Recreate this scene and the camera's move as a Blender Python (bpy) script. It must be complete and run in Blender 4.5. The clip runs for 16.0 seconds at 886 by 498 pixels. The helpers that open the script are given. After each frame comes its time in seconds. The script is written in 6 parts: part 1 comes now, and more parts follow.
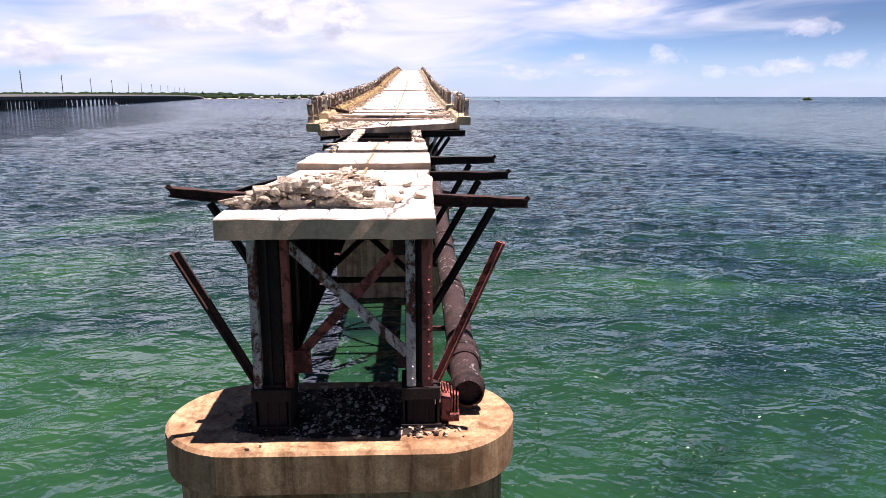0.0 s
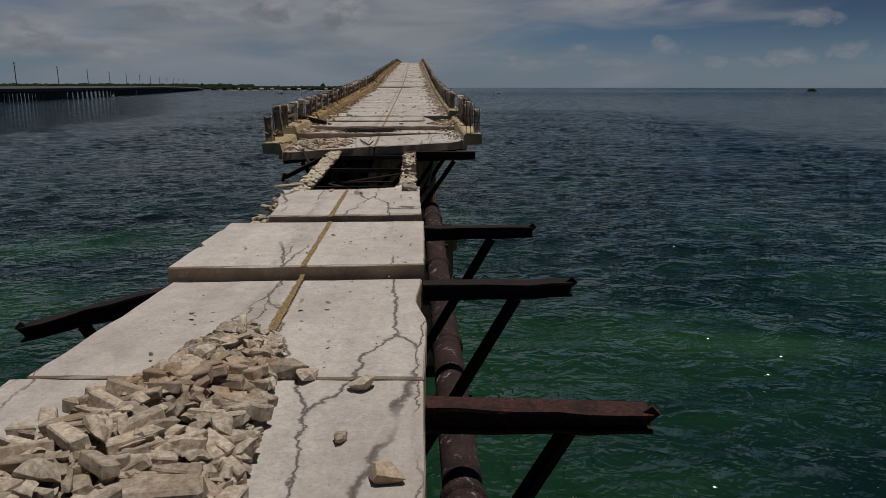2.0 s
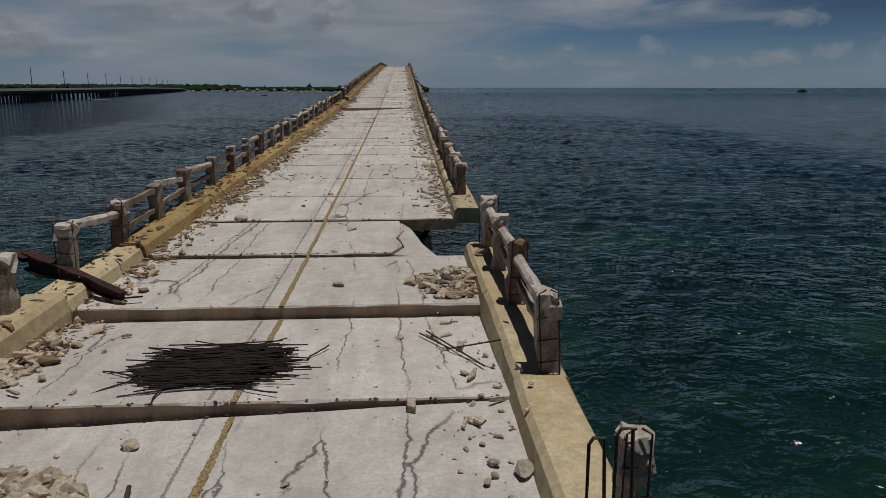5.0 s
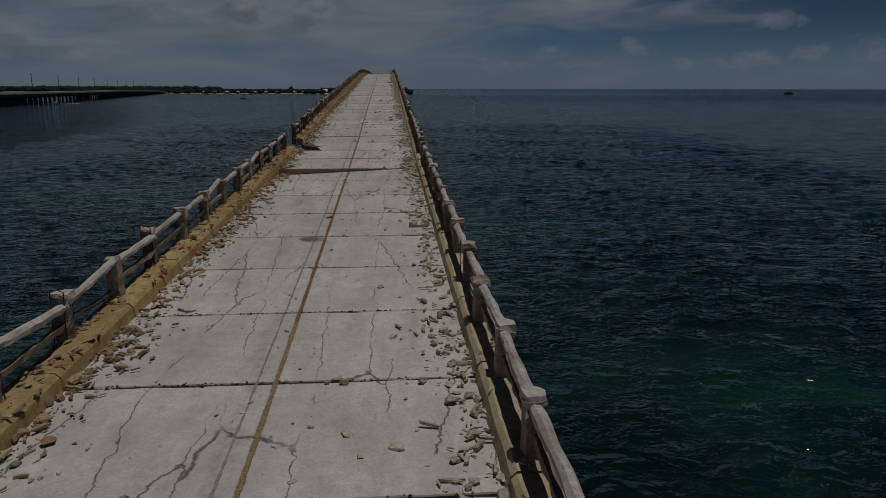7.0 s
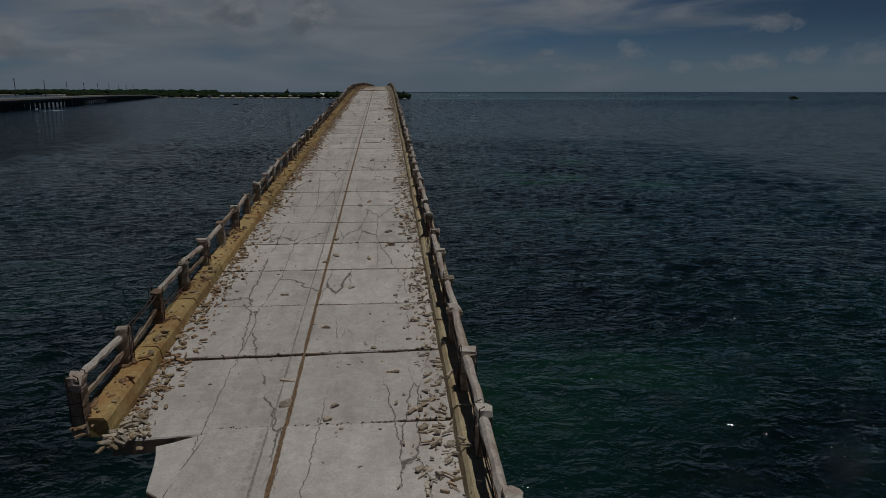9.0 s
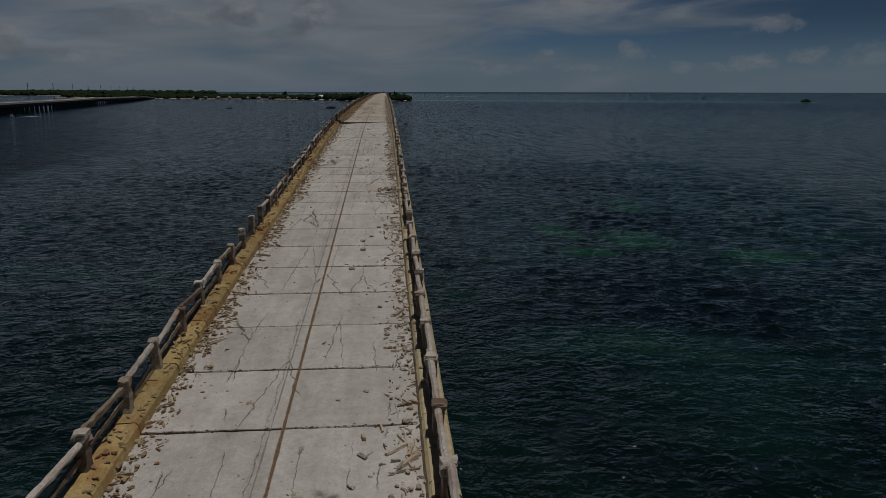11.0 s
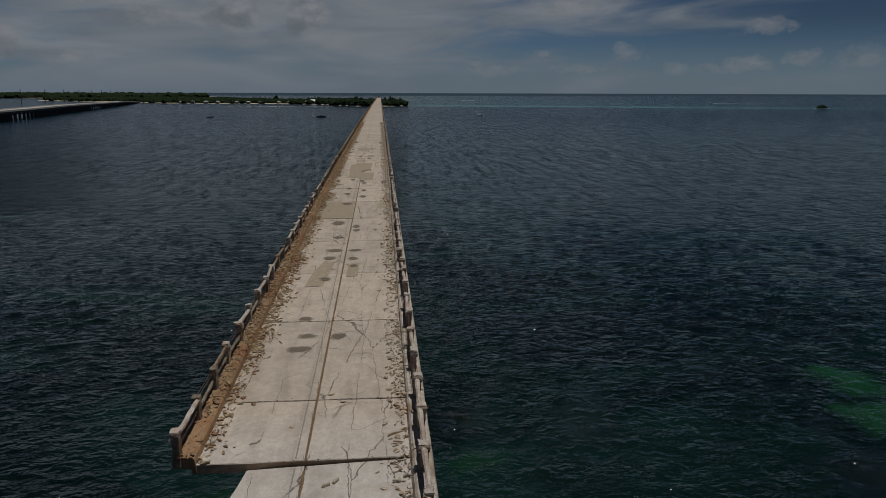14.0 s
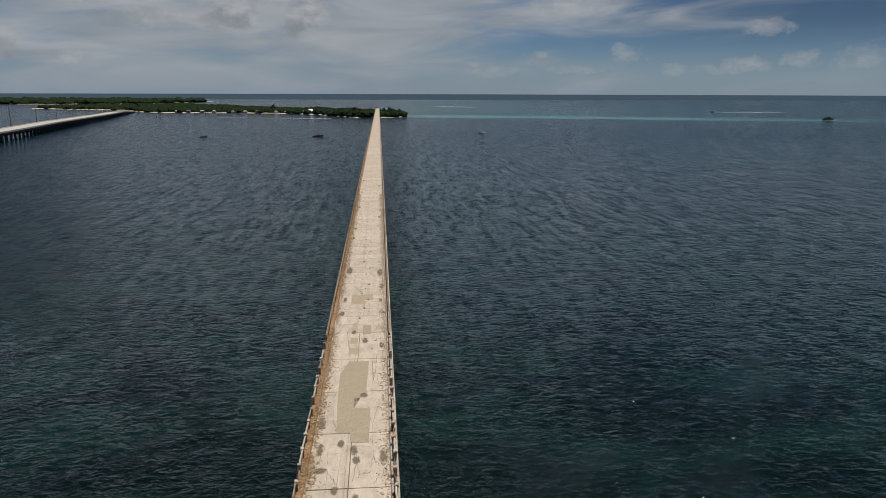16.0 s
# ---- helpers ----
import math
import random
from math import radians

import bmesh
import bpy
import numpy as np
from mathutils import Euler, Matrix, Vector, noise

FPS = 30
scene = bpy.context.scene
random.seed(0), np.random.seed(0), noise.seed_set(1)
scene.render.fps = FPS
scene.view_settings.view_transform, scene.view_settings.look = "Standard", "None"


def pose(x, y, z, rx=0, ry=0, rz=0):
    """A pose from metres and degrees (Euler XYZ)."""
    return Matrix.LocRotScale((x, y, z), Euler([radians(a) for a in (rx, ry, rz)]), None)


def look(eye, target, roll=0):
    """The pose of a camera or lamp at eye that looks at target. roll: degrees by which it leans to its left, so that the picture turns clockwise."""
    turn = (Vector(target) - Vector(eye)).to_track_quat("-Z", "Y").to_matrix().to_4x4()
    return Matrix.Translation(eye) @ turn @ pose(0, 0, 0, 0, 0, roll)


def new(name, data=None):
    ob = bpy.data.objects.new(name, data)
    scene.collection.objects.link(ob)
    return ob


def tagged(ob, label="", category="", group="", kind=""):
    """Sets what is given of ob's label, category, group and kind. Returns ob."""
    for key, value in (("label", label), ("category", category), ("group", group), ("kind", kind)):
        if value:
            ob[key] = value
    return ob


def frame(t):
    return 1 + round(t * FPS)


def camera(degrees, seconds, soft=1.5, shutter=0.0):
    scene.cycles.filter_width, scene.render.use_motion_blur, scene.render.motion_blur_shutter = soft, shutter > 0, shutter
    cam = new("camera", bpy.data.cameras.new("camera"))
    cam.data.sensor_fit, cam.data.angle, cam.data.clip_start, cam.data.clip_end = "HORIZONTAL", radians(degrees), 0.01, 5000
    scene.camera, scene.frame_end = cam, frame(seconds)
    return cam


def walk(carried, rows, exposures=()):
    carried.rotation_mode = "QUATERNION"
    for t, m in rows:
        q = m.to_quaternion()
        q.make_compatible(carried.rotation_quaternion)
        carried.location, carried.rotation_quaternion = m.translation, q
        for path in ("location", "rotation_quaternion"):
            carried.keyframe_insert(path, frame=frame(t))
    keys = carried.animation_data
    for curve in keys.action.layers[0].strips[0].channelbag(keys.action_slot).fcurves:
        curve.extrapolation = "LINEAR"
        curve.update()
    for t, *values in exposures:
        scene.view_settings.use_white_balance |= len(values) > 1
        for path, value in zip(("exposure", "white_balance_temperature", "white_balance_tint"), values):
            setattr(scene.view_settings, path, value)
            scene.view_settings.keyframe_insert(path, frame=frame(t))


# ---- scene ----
cam = camera(64.0, 16.0, 0.6)
# seconds, x, y, z, pitch, lean, yaw
PATH = [
    (0.0, 1.21, 8.60, 10.24, -12.25, -0.05, -2.23),
    (0.5, 1.25, 10.56, 10.21, -12.37, -0.05, -2.31),
    (1.0, 1.30, 12.60, 10.37, -12.62, -0.04, -2.35),
    (1.5, 1.38, 14.89, 10.58, -12.79, -0.04, -2.30),
    (2.0, 1.50, 17.28, 10.88, -12.94, -0.03, -2.15),
    (2.5, 1.60, 20.03, 11.18, -12.89, -0.03, -2.02),
    (3.0, 1.66, 23.09, 11.33, -12.76, -0.02, -2.03),
    (3.5, 1.71, 26.38, 11.58, -12.88, -0.01, -2.05),
    (4.0, 1.84, 30.35, 11.87, -12.73, -0.01, -2.29),
    (4.5, 1.95, 34.37, 12.20, -12.80, -0.01, -2.67),
    (5.0, 2.01, 38.44, 12.57, -12.94, -0.00, -3.09),
    (5.2, 2.03, 40.22, 12.67, -12.88, -0.00, -3.27),
    (7.3, 1.86, 69.04, 14.89, -12.80, -0.00, -4.47),
    (7.5, 1.87, 71.89, 15.13, -12.76, -0.00, -4.50),
    (8.0, 1.88, 79.35, 15.86, -12.72, -0.00, -4.56),
    (8.5, 1.89, 87.42, 16.61, -12.66, -0.00, -4.55),
    (9.0, 2.03, 95.32, 17.53, -12.62, -0.00, -4.59),
    (9.2, 2.08, 98.76, 17.88, -12.68, -0.01, -4.56),
    (11.3, 2.54, 145.24, 22.01, -12.57, -0.11, -4.58),
    (11.5, 2.50, 150.32, 22.29, -12.51, -0.12, -4.61),
    (12.0, 2.38, 162.58, 23.18, -12.34, -0.12, -4.74),
    (12.5, 2.40, 174.73, 24.28, -12.45, -0.13, -4.78),
    (13.0, 2.56, 186.89, 25.39, -12.47, -0.13, -4.78),
    (13.5, 2.48, 199.09, 26.49, -12.44, -0.13, -4.89),
    (14.0, 2.47, 210.98, 28.50, -12.52, -0.14, -4.95),
    (14.5, 2.58, 222.73, 31.89, -12.47, -0.14, -4.96),
    (15.0, 2.86, 233.19, 36.65, -12.42, -0.14, -4.94),
    (15.5, 2.95, 237.93, 41.99, -12.43, -0.15, -5.10),
    (16.0, 2.79, 238.66, 47.21, -12.44, -0.15, -5.06),
]
EXPOSURES = [(0.0, 1.45, 6450, 29), (0.5, 1.4, 6450, 26), (1.0, 1.1, 6600, 23), (1.5, 0.3, 6450, 16), (2.0, -0.75, 6450, 13), (2.5, -1.0, 6350, 11), (3.0, -1.15, 6250, 10), (3.5, -0.85, 6200, 10), (4.0, -0.4, 6200, 10), (4.5, -0.33, 6250, 10), (5.0, -0.7, 6150, 10), (7.5, -1.65, 5950, 10), (8.5, -1.65, 5950, 9), (9.0, -1.55, 6050, 9), (11.5, -1.45, 6150, 9), (13.5, -1.2, 6250, 10), (14.5, -0.85, 6350, 10), (15.0, -0.45, 6450, 10), (16.0, -0.1, 6500, 10)]
walk(cam, [(t, pose(x, y, z, 90 + p, r, w)) for t, x, y, z, p, r, w in PATH], EXPOSURES)

# ---- sky and sun ----
SUN = Vector((0.17, -0.02, 0.98)).normalized()
world = bpy.data.worlds.new("world")
scene.world = world
world.use_nodes = True


def node(tree, kind, x=None, **settings):
    n = tree.nodes.new(kind)
    for key, value in settings.items():
        if key in n.inputs.keys():
            n.inputs[key].default_value = value
        elif key == "blend":
            n.blend_type = value
        elif key == "op":
            n.operation = value
    return n


def link(tree, a, b):
    tree.links.new(a, b)


def ramp(tree, source, stops, smooth=False):
    n = tree.nodes.new("ShaderNodeValToRGB")
    n.color_ramp.interpolation = "EASE" if smooth else "LINEAR"
    els = n.color_ramp.elements
    while len(els) < len(stops):
        els.new(0.5)
    for e, (p, c) in zip(els, stops):
        e.position = p
        e.color = (*c, 1) if len(c) == 3 else c
    link(tree, source, n.inputs[0])
    return n.outputs[0]


def grey(v):
    return (v, v, v)


def math_node(tree, op, a, b=None, clamp=False):
    n = tree.nodes.new("ShaderNodeMath")
    n.operation, n.use_clamp = op, clamp
    for i, v in enumerate((a, b)):
        if v is None:
            continue
        if isinstance(v, (int, float)):
            n.inputs[i].default_value = v
        else:
            link(tree, v, n.inputs[i])
    return n.outputs[0]


def noise_node(tree, vector, scale, detail=4.0, rough=0.55, distort=0.0):
    n = tree.nodes.new("ShaderNodeTexNoise")
    n.inputs["Scale"].default_value, n.inputs["Detail"].default_value = scale, detail
    n.inputs["Roughness"].default_value, n.inputs["Distortion"].default_value = rough, distort
    if vector is not None:
        link(tree, vector, n.inputs["Vector"])
    return n.outputs["Fac"]


def scaled(tree, vector, x, y, z, dx=0, dy=0, dz=0):
    n = tree.nodes.new("ShaderNodeMapping")
    n.inputs["Scale"].default_value = (x, y, z)
    n.inputs["Location"].default_value = (dx, dy, dz)
    link(tree, vector, n.inputs["Vector"])
    return n.outputs[0]


def mix(tree, factor, a, b, blend="MIX"):
    n = tree.nodes.new("ShaderNodeMix")
    n.data_type, n.blend_type = "RGBA", blend
    for socket, v in ((n.inputs[0], factor), (n.inputs[6], a), (n.inputs[7], b)):
        if isinstance(v, (int, float)):
            socket.default_value = v
        elif isinstance(v, tuple):
            socket.default_value = (*v, 1)
        else:
            link(tree, v, socket)
    return n.outputs[2]


def build_world():
    tree = world.node_tree
    tree.nodes.clear()
    out = tree.nodes.new("ShaderNodeOutputWorld")
    back = tree.nodes.new("ShaderNodeBackground")
    back.inputs["Strength"].default_value = 0.075
    link(tree, back.outputs[0], out.inputs[0])
    sky = tree.nodes.new("ShaderNodeTexSky")
    sky.sky_type, sky.sun_disc = "NISHITA", False
    sky.sun_elevation = math.asin(SUN.z)
    sky.sun_rotation = math.atan2(SUN.x, SUN.y)
    sky.air_density, sky.dust_density, sky.ozone_density = 1.0, 0.15, 1.6
    way = tree.nodes.new("ShaderNodeTexCoord").outputs["Generated"]
    split = tree.nodes.new("ShaderNodeSeparateXYZ")
    link(tree, way, split.inputs[0])
    up = split.outputs[2]
    # bearing and height above the horizon, in degrees
    az = math_node(tree, "MULTIPLY", math_node(tree, "ARCTAN2", split.outputs[0], split.outputs[1]), 57.3)
    el = math_node(tree, "MULTIPLY", math_node(tree, "ARCSINE", up), 57.3)
    comb = tree.nodes.new("ShaderNodeCombineXYZ")
    link(tree, az, comb.inputs[0])
    link(tree, el, comb.inputs[1])
    at = comb.outputs[0]
    # thin streaky layer that leans up to the right and thins out over the open sea
    lean = math_node(tree, "SUBTRACT", el, math_node(tree, "MULTIPLY", az, 0.05))
    comb2 = tree.nodes.new("ShaderNodeCombineXYZ")
    link(tree, math_node(tree, "MULTIPLY", az, 0.22), comb2.inputs[0])
    link(tree, lean, comb2.inputs[1])
    streak = noise_node(tree, comb2.outputs[0], 0.42, 4, 0.5, 0.6)
    bias = ramp(tree, math_node(tree, "ADD", math_node(tree, "MULTIPLY", az, 0.01), 0.5), [(0.2, grey(0.52)), (0.40, grey(0.74)), (0.50, grey(0.78)), (0.60, grey(0.48)), (0.72, grey(0.12)), (0.9, grey(0.0))])
    high = ramp(tree, math_node(tree, "MULTIPLY", lean, 0.1), [(0.30, grey(0.0)), (0.42, grey(0.32)), (0.55, grey(0.30)), (0.9, grey(0.1))])
    veil = math_node(tree, "ADD", math_node(tree, "MULTIPLY", math_node(tree, "SUBTRACT", streak, 0.5), 2.2), math_node(tree, "ADD", bias, high))
    veil = math_node(tree, "MULTIPLY", ramp(tree, veil, [(0.1, grey(0.0)), (1.0, grey(1.0))], True), ramp(tree, up, [(0.0, grey(1)), (0.12, grey(0.95)), (0.3, grey(0.55)), (0.5, grey(0.08)), (1.0, grey(0.0))]))
    # unseen veil added behind the camera to brighten faces turned towards it
    side = ramp(tree, math_node(tree, "MULTIPLY", math_node(tree, "ABSOLUTE", az), 1 / 180), [(0.22, grey(1.0)), (0.36, grey(0.3)), (0.6, grey(0.8)), (1.0, grey(1.0))])
    veil = math_node(tree, "MULTIPLY", veil, side)
    # heaped clouds: bearing, height, half width, half height
    wob = tree.nodes.new("ShaderNodeTexNoise")
    wob.inputs["Scale"].default_value, wob.inputs["Detail"].default_value, wob.inputs["Roughness"].default_value = 0.75, 8, 0.62
    link(tree, at, wob.inputs["Vector"])
    shift = tree.nodes.new("ShaderNodeVectorMath")
    shift.operation = "MULTIPLY_ADD"
    link(tree, wob.outputs["Color"], shift.inputs[0])
    shift.inputs[1].default_value = (3.4, 1.5, 0)
    link(tree, at, shift.inputs[2])
    shades = None
    puffs = None
    for a, e, w, h, k in ((-6.2, 4.9, 1.5, 0.9, -0.8), (-11.4, 5.3, 2.4, 0.8, -0.75), (-26.5, 2.9, 2.2, 0.8, -0.6), (-19.0, 5.0, 2.6, 0.6, -0.5), (28.9, 4.6, 2.0, 0.7, 0.55), (27.4, 2.0, 2.2, 0.75, 0.5), (25.0, 1.7, 1.6, 0.5, 0.35), (31.2, 2.4, 1.7, 0.8, 0.5), (34.8, 2.4, 2.0, 1.0, 0.4), (7.4, 1.9, 1.0, 0.6, 0.4), (12.4, 2.8, 1.1, 0.5, 0.4), (19.0, 2.8, 1.5, 1.1, 0.42), (22.6, 1.8, 1.4, 0.6, 0.35), (15.5, 1.8, 3.0, 0.5, 0.35), (9.4, 1.7, 2.5, 0.5, 0.35), (-11.0, 5.6, 3.2, 1.6, 0.95), (-5.4, 6.0, 2.2, 2.0, 0.95), (-8.4, 7.2, 4.0, 1.2, 0.8), (-27.0, 3.4, 2.6, 1.8, 0.65), (-22.0, 2.4, 2.4, 0.7, 0.5), (-16.5, 5.2, 3.4, 0.9, 0.6), (-19.5, 6.6, 4.0, 0.9, 0.6), (15.0, 6.4, 5.5, 0.8, 0.5)):
        sub = tree.nodes.new("ShaderNodeVectorMath")
        sub.operation = "SUBTRACT"
        link(tree, shift.outputs[0], sub.inputs[0])
        sub.inputs[1].default_value = (a + 1.7, e + 0.75, 0)
        mul = tree.nodes.new("ShaderNodeVectorMath")
        mul.operation = "MULTIPLY"
        link(tree, sub.outputs[0], mul.inputs[0])
        mul.inputs[1].default_value = (1 / w, 1 / h, 0)
        ln = tree.nodes.new("ShaderNodeVectorMath")
        ln.operation = "LENGTH"
        link(tree, mul.outputs[0], ln.inputs[0])
        one = math_node(tree, "MULTIPLY", ramp(tree, ln.outputs["Value"], [(0.15, grey(1)), (0.55, grey(0.66)), (0.95, grey(0))], True), min(1.0, abs(k) * 1.2))
        if k < 0:  # shaded underside of a heap
            shades = one if shades is None else math_node(tree, "MAXIMUM", shades, one)
        else:
            puffs = one if puffs is None else math_node(tree, "MAXIMUM", puffs, one)
    under = noise_node(tree, scaled(tree, at, 0.10, 0.5, 1), 1.0, 3, 0.5, 0.5)
    thin = ramp(tree, under, [(0.35, (3.5, 3.95, 4.35)), (0.65, (5.2, 5.45, 5.8))])
    bright = ramp(tree, noise_node(tree, scaled(tree, at, 0.7, 1.3, 1), 0.9, 6, 0.6), [(0.36, (3.3, 3.7, 4.2)), (0.62, (5.5, 5.6, 5.8))])
    sky_col = mix(tree, 1.0, sky.outputs[0], ramp(tree, up, [(0.0, (0.40, 0.56, 0.80)), (0.06, (0.34, 0.50, 0.76)), (0.15, (0.29, 0.43, 0.66)), (0.35, (0.15, 0.225, 0.34)), (0.6, (0.11, 0.155, 0.225)), (1.0, (0.11, 0.145, 0.21))]), "MULTIPLY")
    # the clear sky over the open sea on the east side is deeper than the cloudy one
    clear = ramp(tree, math_node(tree, "ADD", math_node(tree, "MULTIPLY", az, 0.005), 0.5), [(0.48, grey(1)), (0.56, grey(0.85)), (0.64, grey(0.58)), (0.72, grey(0.46)), (0.98, grey(0.6))])
    clear = mix(tree, ramp(tree, up, [(0.02, grey(0)), (0.09, grey(1))]), (1, 1, 1), clear)
    sky_col = mix(tree, 1.0, sky_col, clear, "MULTIPLY")
    sky_col = mix(tree, veil, sky_col, thin)
    haze = ramp(tree, up, [(0.0, grey(0.75)), (0.02, grey(0.5)), (0.06, grey(0.1)), (0.2, grey(0.0))])
    sky_col = mix(tree, haze, sky_col, (2.9, 3.7, 4.6))
    sky_col = mix(tree, math_node(tree, "MULTIPLY", puffs, 0.9), sky_col, bright)
    sky_col = mix(tree, math_node(tree, "MULTIPLY", shades, 0.7), sky_col, (2.75, 3.1, 3.45))
    # the sea goes on below the horizon
    below = math_node(tree, "LESS_THAN", up, -0.0022)
    final = mix(tree, below, sky_col, (0.78, 1.2, 1.6))
    link(tree, final, back.inputs["Color"])


build_world()
sun = new("sun", bpy.data.lights.new("sun", "SUN"))
sun.data.energy, sun.data.angle, sun.data.color = 4.6, radians(0.6), (1.0, 0.95, 0.87)
sun.matrix_world = look(SUN * 100, (0, 0, 0))


# ---- materials ----
GREEN_SPOTS = [(39.0, 238.0, 8.0, 9.0), (28.0, 243.0, 4.0, 4.0), (31.0, 231.0, 6.0, 5.0), (49.0, 276.0, 7.0, 4.0), (29.0, 244.0, 5.0, 6.0), (48.0, 267.0, 6.0, 6.0), (53.0, 226.0, 9.0, 5.0)]

def material(name):
    m = bpy.data.materials.new(name)
    m.use_nodes = True
    t = m.node_tree
    b = t.nodes["Principled BSDF"]
    place = t.nodes.new("ShaderNodeTexCoord").outputs["Object"]
    world_place = t.nodes.new("ShaderNodeNewGeometry").outputs["Position"]
    return m, t, b, place, world_place


def bump(t, b, height, strength=0.5, distance=0.02):
    n = t.nodes.new("ShaderNodeBump")
    n.inputs["Strength"].default_value, n.inputs["Distance"].default_value = strength, distance
    link(t, height, n.inputs["Height"])
    link(t, n.outputs[0], b.inputs["Normal"])


def random_value(t):
    return t.nodes.new("ShaderNodeObjectInfo").outputs["Random"]


def island(t):
    return t.nodes.new("ShaderNodeNewGeometry").outputs["Random Per Island"]


def concrete(name, light, dark, stain, rough=0.9, cracks=False, stain_at=0.62, vary=0.86, relief=0.02, grit=0.72, streaks=False):
    m, t, b, place, wp = material(name)
    fine = noise_node(t, wp, 22.0, 6, 0.7)
    wide = noise_node(t, wp, 0.9, 5, 0.6, 0.5)
    col = mix(t, ramp(t, fine, [(0.34, grey(0)), (0.62, grey(1))]), dark, light)
    grain = noise_node(t, wp, 5.0, 5, 0.7, 0.4)
    col = mix(t, 1.0, col, ramp(t, grain, [(0.32, grey(grit)), (0.6, grey(1.03))]), "MULTIPLY")
    col = mix(t, ramp(t, wide, [(0.45, grey(0)), (stain_at + 0.12, grey(0.75))]), col, stain)
    speck = noise_node(t, wp, 60.0, 2, 0.5)
    col = mix(t, ramp(t, speck, [(0.64, grey(0)), (0.74, grey(0.4))]), col, tuple(c * 0.45 for c in dark))
    tint = ramp(t, math_node(t, "FRACT", math_node(t, "ADD", random_value(t), island(t))), [(0, tuple(vary for _ in range(3))), (1, grey(1.08))])
    col = mix(t, 1.0, col, tint, "MULTIPLY")
    if streaks:
        run = noise_node(t, scaled(t, wp, 2.6, 2.6, 0.22), 1.0, 6, 0.65, 0.4)
        col = mix(t, 1.0, col, ramp(t, run, [(0.36, (0.50, 0.40, 0.32)), (0.5, (0.95, 0.9, 0.84)), (0.66, (1.25, 1.2, 1.12))]), "MULTIPLY")
    height = math_node(t, "ADD", math_node(t, "MULTIPLY", fine, 0.5), math_node(t, "MULTIPLY", wide, 0.6))
    if cracks:
        sx = t.nodes.new("ShaderNodeSeparateXYZ")
        link(t, wp, sx.inputs[0])
        wob = math_node(t, "ADD", sx.outputs[0], math_node(t, "MULTIPLY", noise_node(t, wp, 2.2, 4), 0.16))
        band = ramp(t, math_node(t, "ADD", wob, 1.0), [(0.62, grey(0)), (0.67, grey(1)), (0.74, grey(1)), (0.80, grey(0.35)), (0.98, grey(0.35)), (1.0, grey(0))])
        col = mix(t, math_node(t, "MULTIPLY", band, ramp(t, noise_node(t, wp, 9.0, 5, 0.7), [(0.44, grey(0)), (0.6, grey(0.45))])), col, (0.26, 0.23, 0.20))
        older = ramp(t, math_node(t, "MULTIPLY", sx.outputs[1], 0.001), [(0.2308, grey(0)), (0.2312, grey(1))])
        col = mix(t, older, col, mix(t, 1.0, col, (0.98, 0.92, 0.84), "MULTIPLY"))
        warp = noise_node(t, wp, 1.6, 6, 0.7)
        v = t.nodes.new("ShaderNodeTexVoronoi")
        v.feature = "DISTANCE_TO_EDGE"
        v.inputs["Scale"].default_value = 1.0
        shift = t.nodes.new("ShaderNodeCombineXYZ")
        link(t, math_node(t, "MULTIPLY", warp, 0.34), shift.inputs[0])
        link(t, math_node(t, "MULTIPLY", noise_node(t, wp, 1.9, 4), 0.16), shift.inputs[1])
        add = t.nodes.new("ShaderNodeVectorMath")
        link(t, scaled(t, wp, 0.95, 0.115, 0.0), add.inputs[0])
        link(t, shift.outputs[0], add.inputs[1])
        link(t, add.outputs[0], v.inputs["Vector"])
        line = ramp(t, v.outputs["Distance"], [(0.0, grey(1)), (0.004, grey(0.8)), (0.0085, grey(0))])
        where = ramp(t, noise_node(t, wp, 0.33, 3), [(0.44, grey(0)), (0.5, grey(1))])
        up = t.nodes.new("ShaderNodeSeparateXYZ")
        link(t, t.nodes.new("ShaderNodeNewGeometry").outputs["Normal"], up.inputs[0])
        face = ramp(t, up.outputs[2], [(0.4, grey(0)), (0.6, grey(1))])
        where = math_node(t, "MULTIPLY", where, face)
        # faces that don't point up are multiplied browner and darker
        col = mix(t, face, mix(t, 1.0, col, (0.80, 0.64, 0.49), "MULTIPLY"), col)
        soil = ramp(t, v.outputs["Distance"], [(0.0, grey(0.14)), (0.018, grey(0))])
        # short cracks across the road on the older far slabs
        v2 = t.nodes.new("ShaderNodeTexVoronoi")
        v2.feature = "DISTANCE_TO_EDGE"
        v2.inputs["Scale"].default_value = 1.0
        add2 = t.nodes.new("ShaderNodeVectorMath")
        link(t, scaled(t, wp, 0.42, 0.62, 0.0, 4, 3), add2.inputs[0])
        link(t, shift.outputs[0], add2.inputs[1])
        link(t, add2.outputs[0], v2.inputs["Vector"])
        cross = ramp(t, v2.outputs["Distance"], [(0.0, grey(0.8)), (0.012, grey(0))])
        cross = math_node(t, "MULTIPLY", math_node(t, "MULTIPLY", cross, older), ramp(t, noise_node(t, wp, 0.6, 3), [(0.46, grey(0)), (0.54, grey(1))]))
        line = math_node(t, "MAXIMUM", line, cross)
        col = mix(t, math_node(t, "MULTIPLY", math_node(t, "MULTIPLY", soil, where), fine), col, (0.16, 0.13, 0.105))
        pits = noise_node(t, wp, 34.0, 3, 0.6)
        col = mix(t, math_node(t, "MULTIPLY", ramp(t, pits, [(0.6, grey(0)), (0.7, grey(0.4))]), face), col, (0.20, 0.18, 0.16))
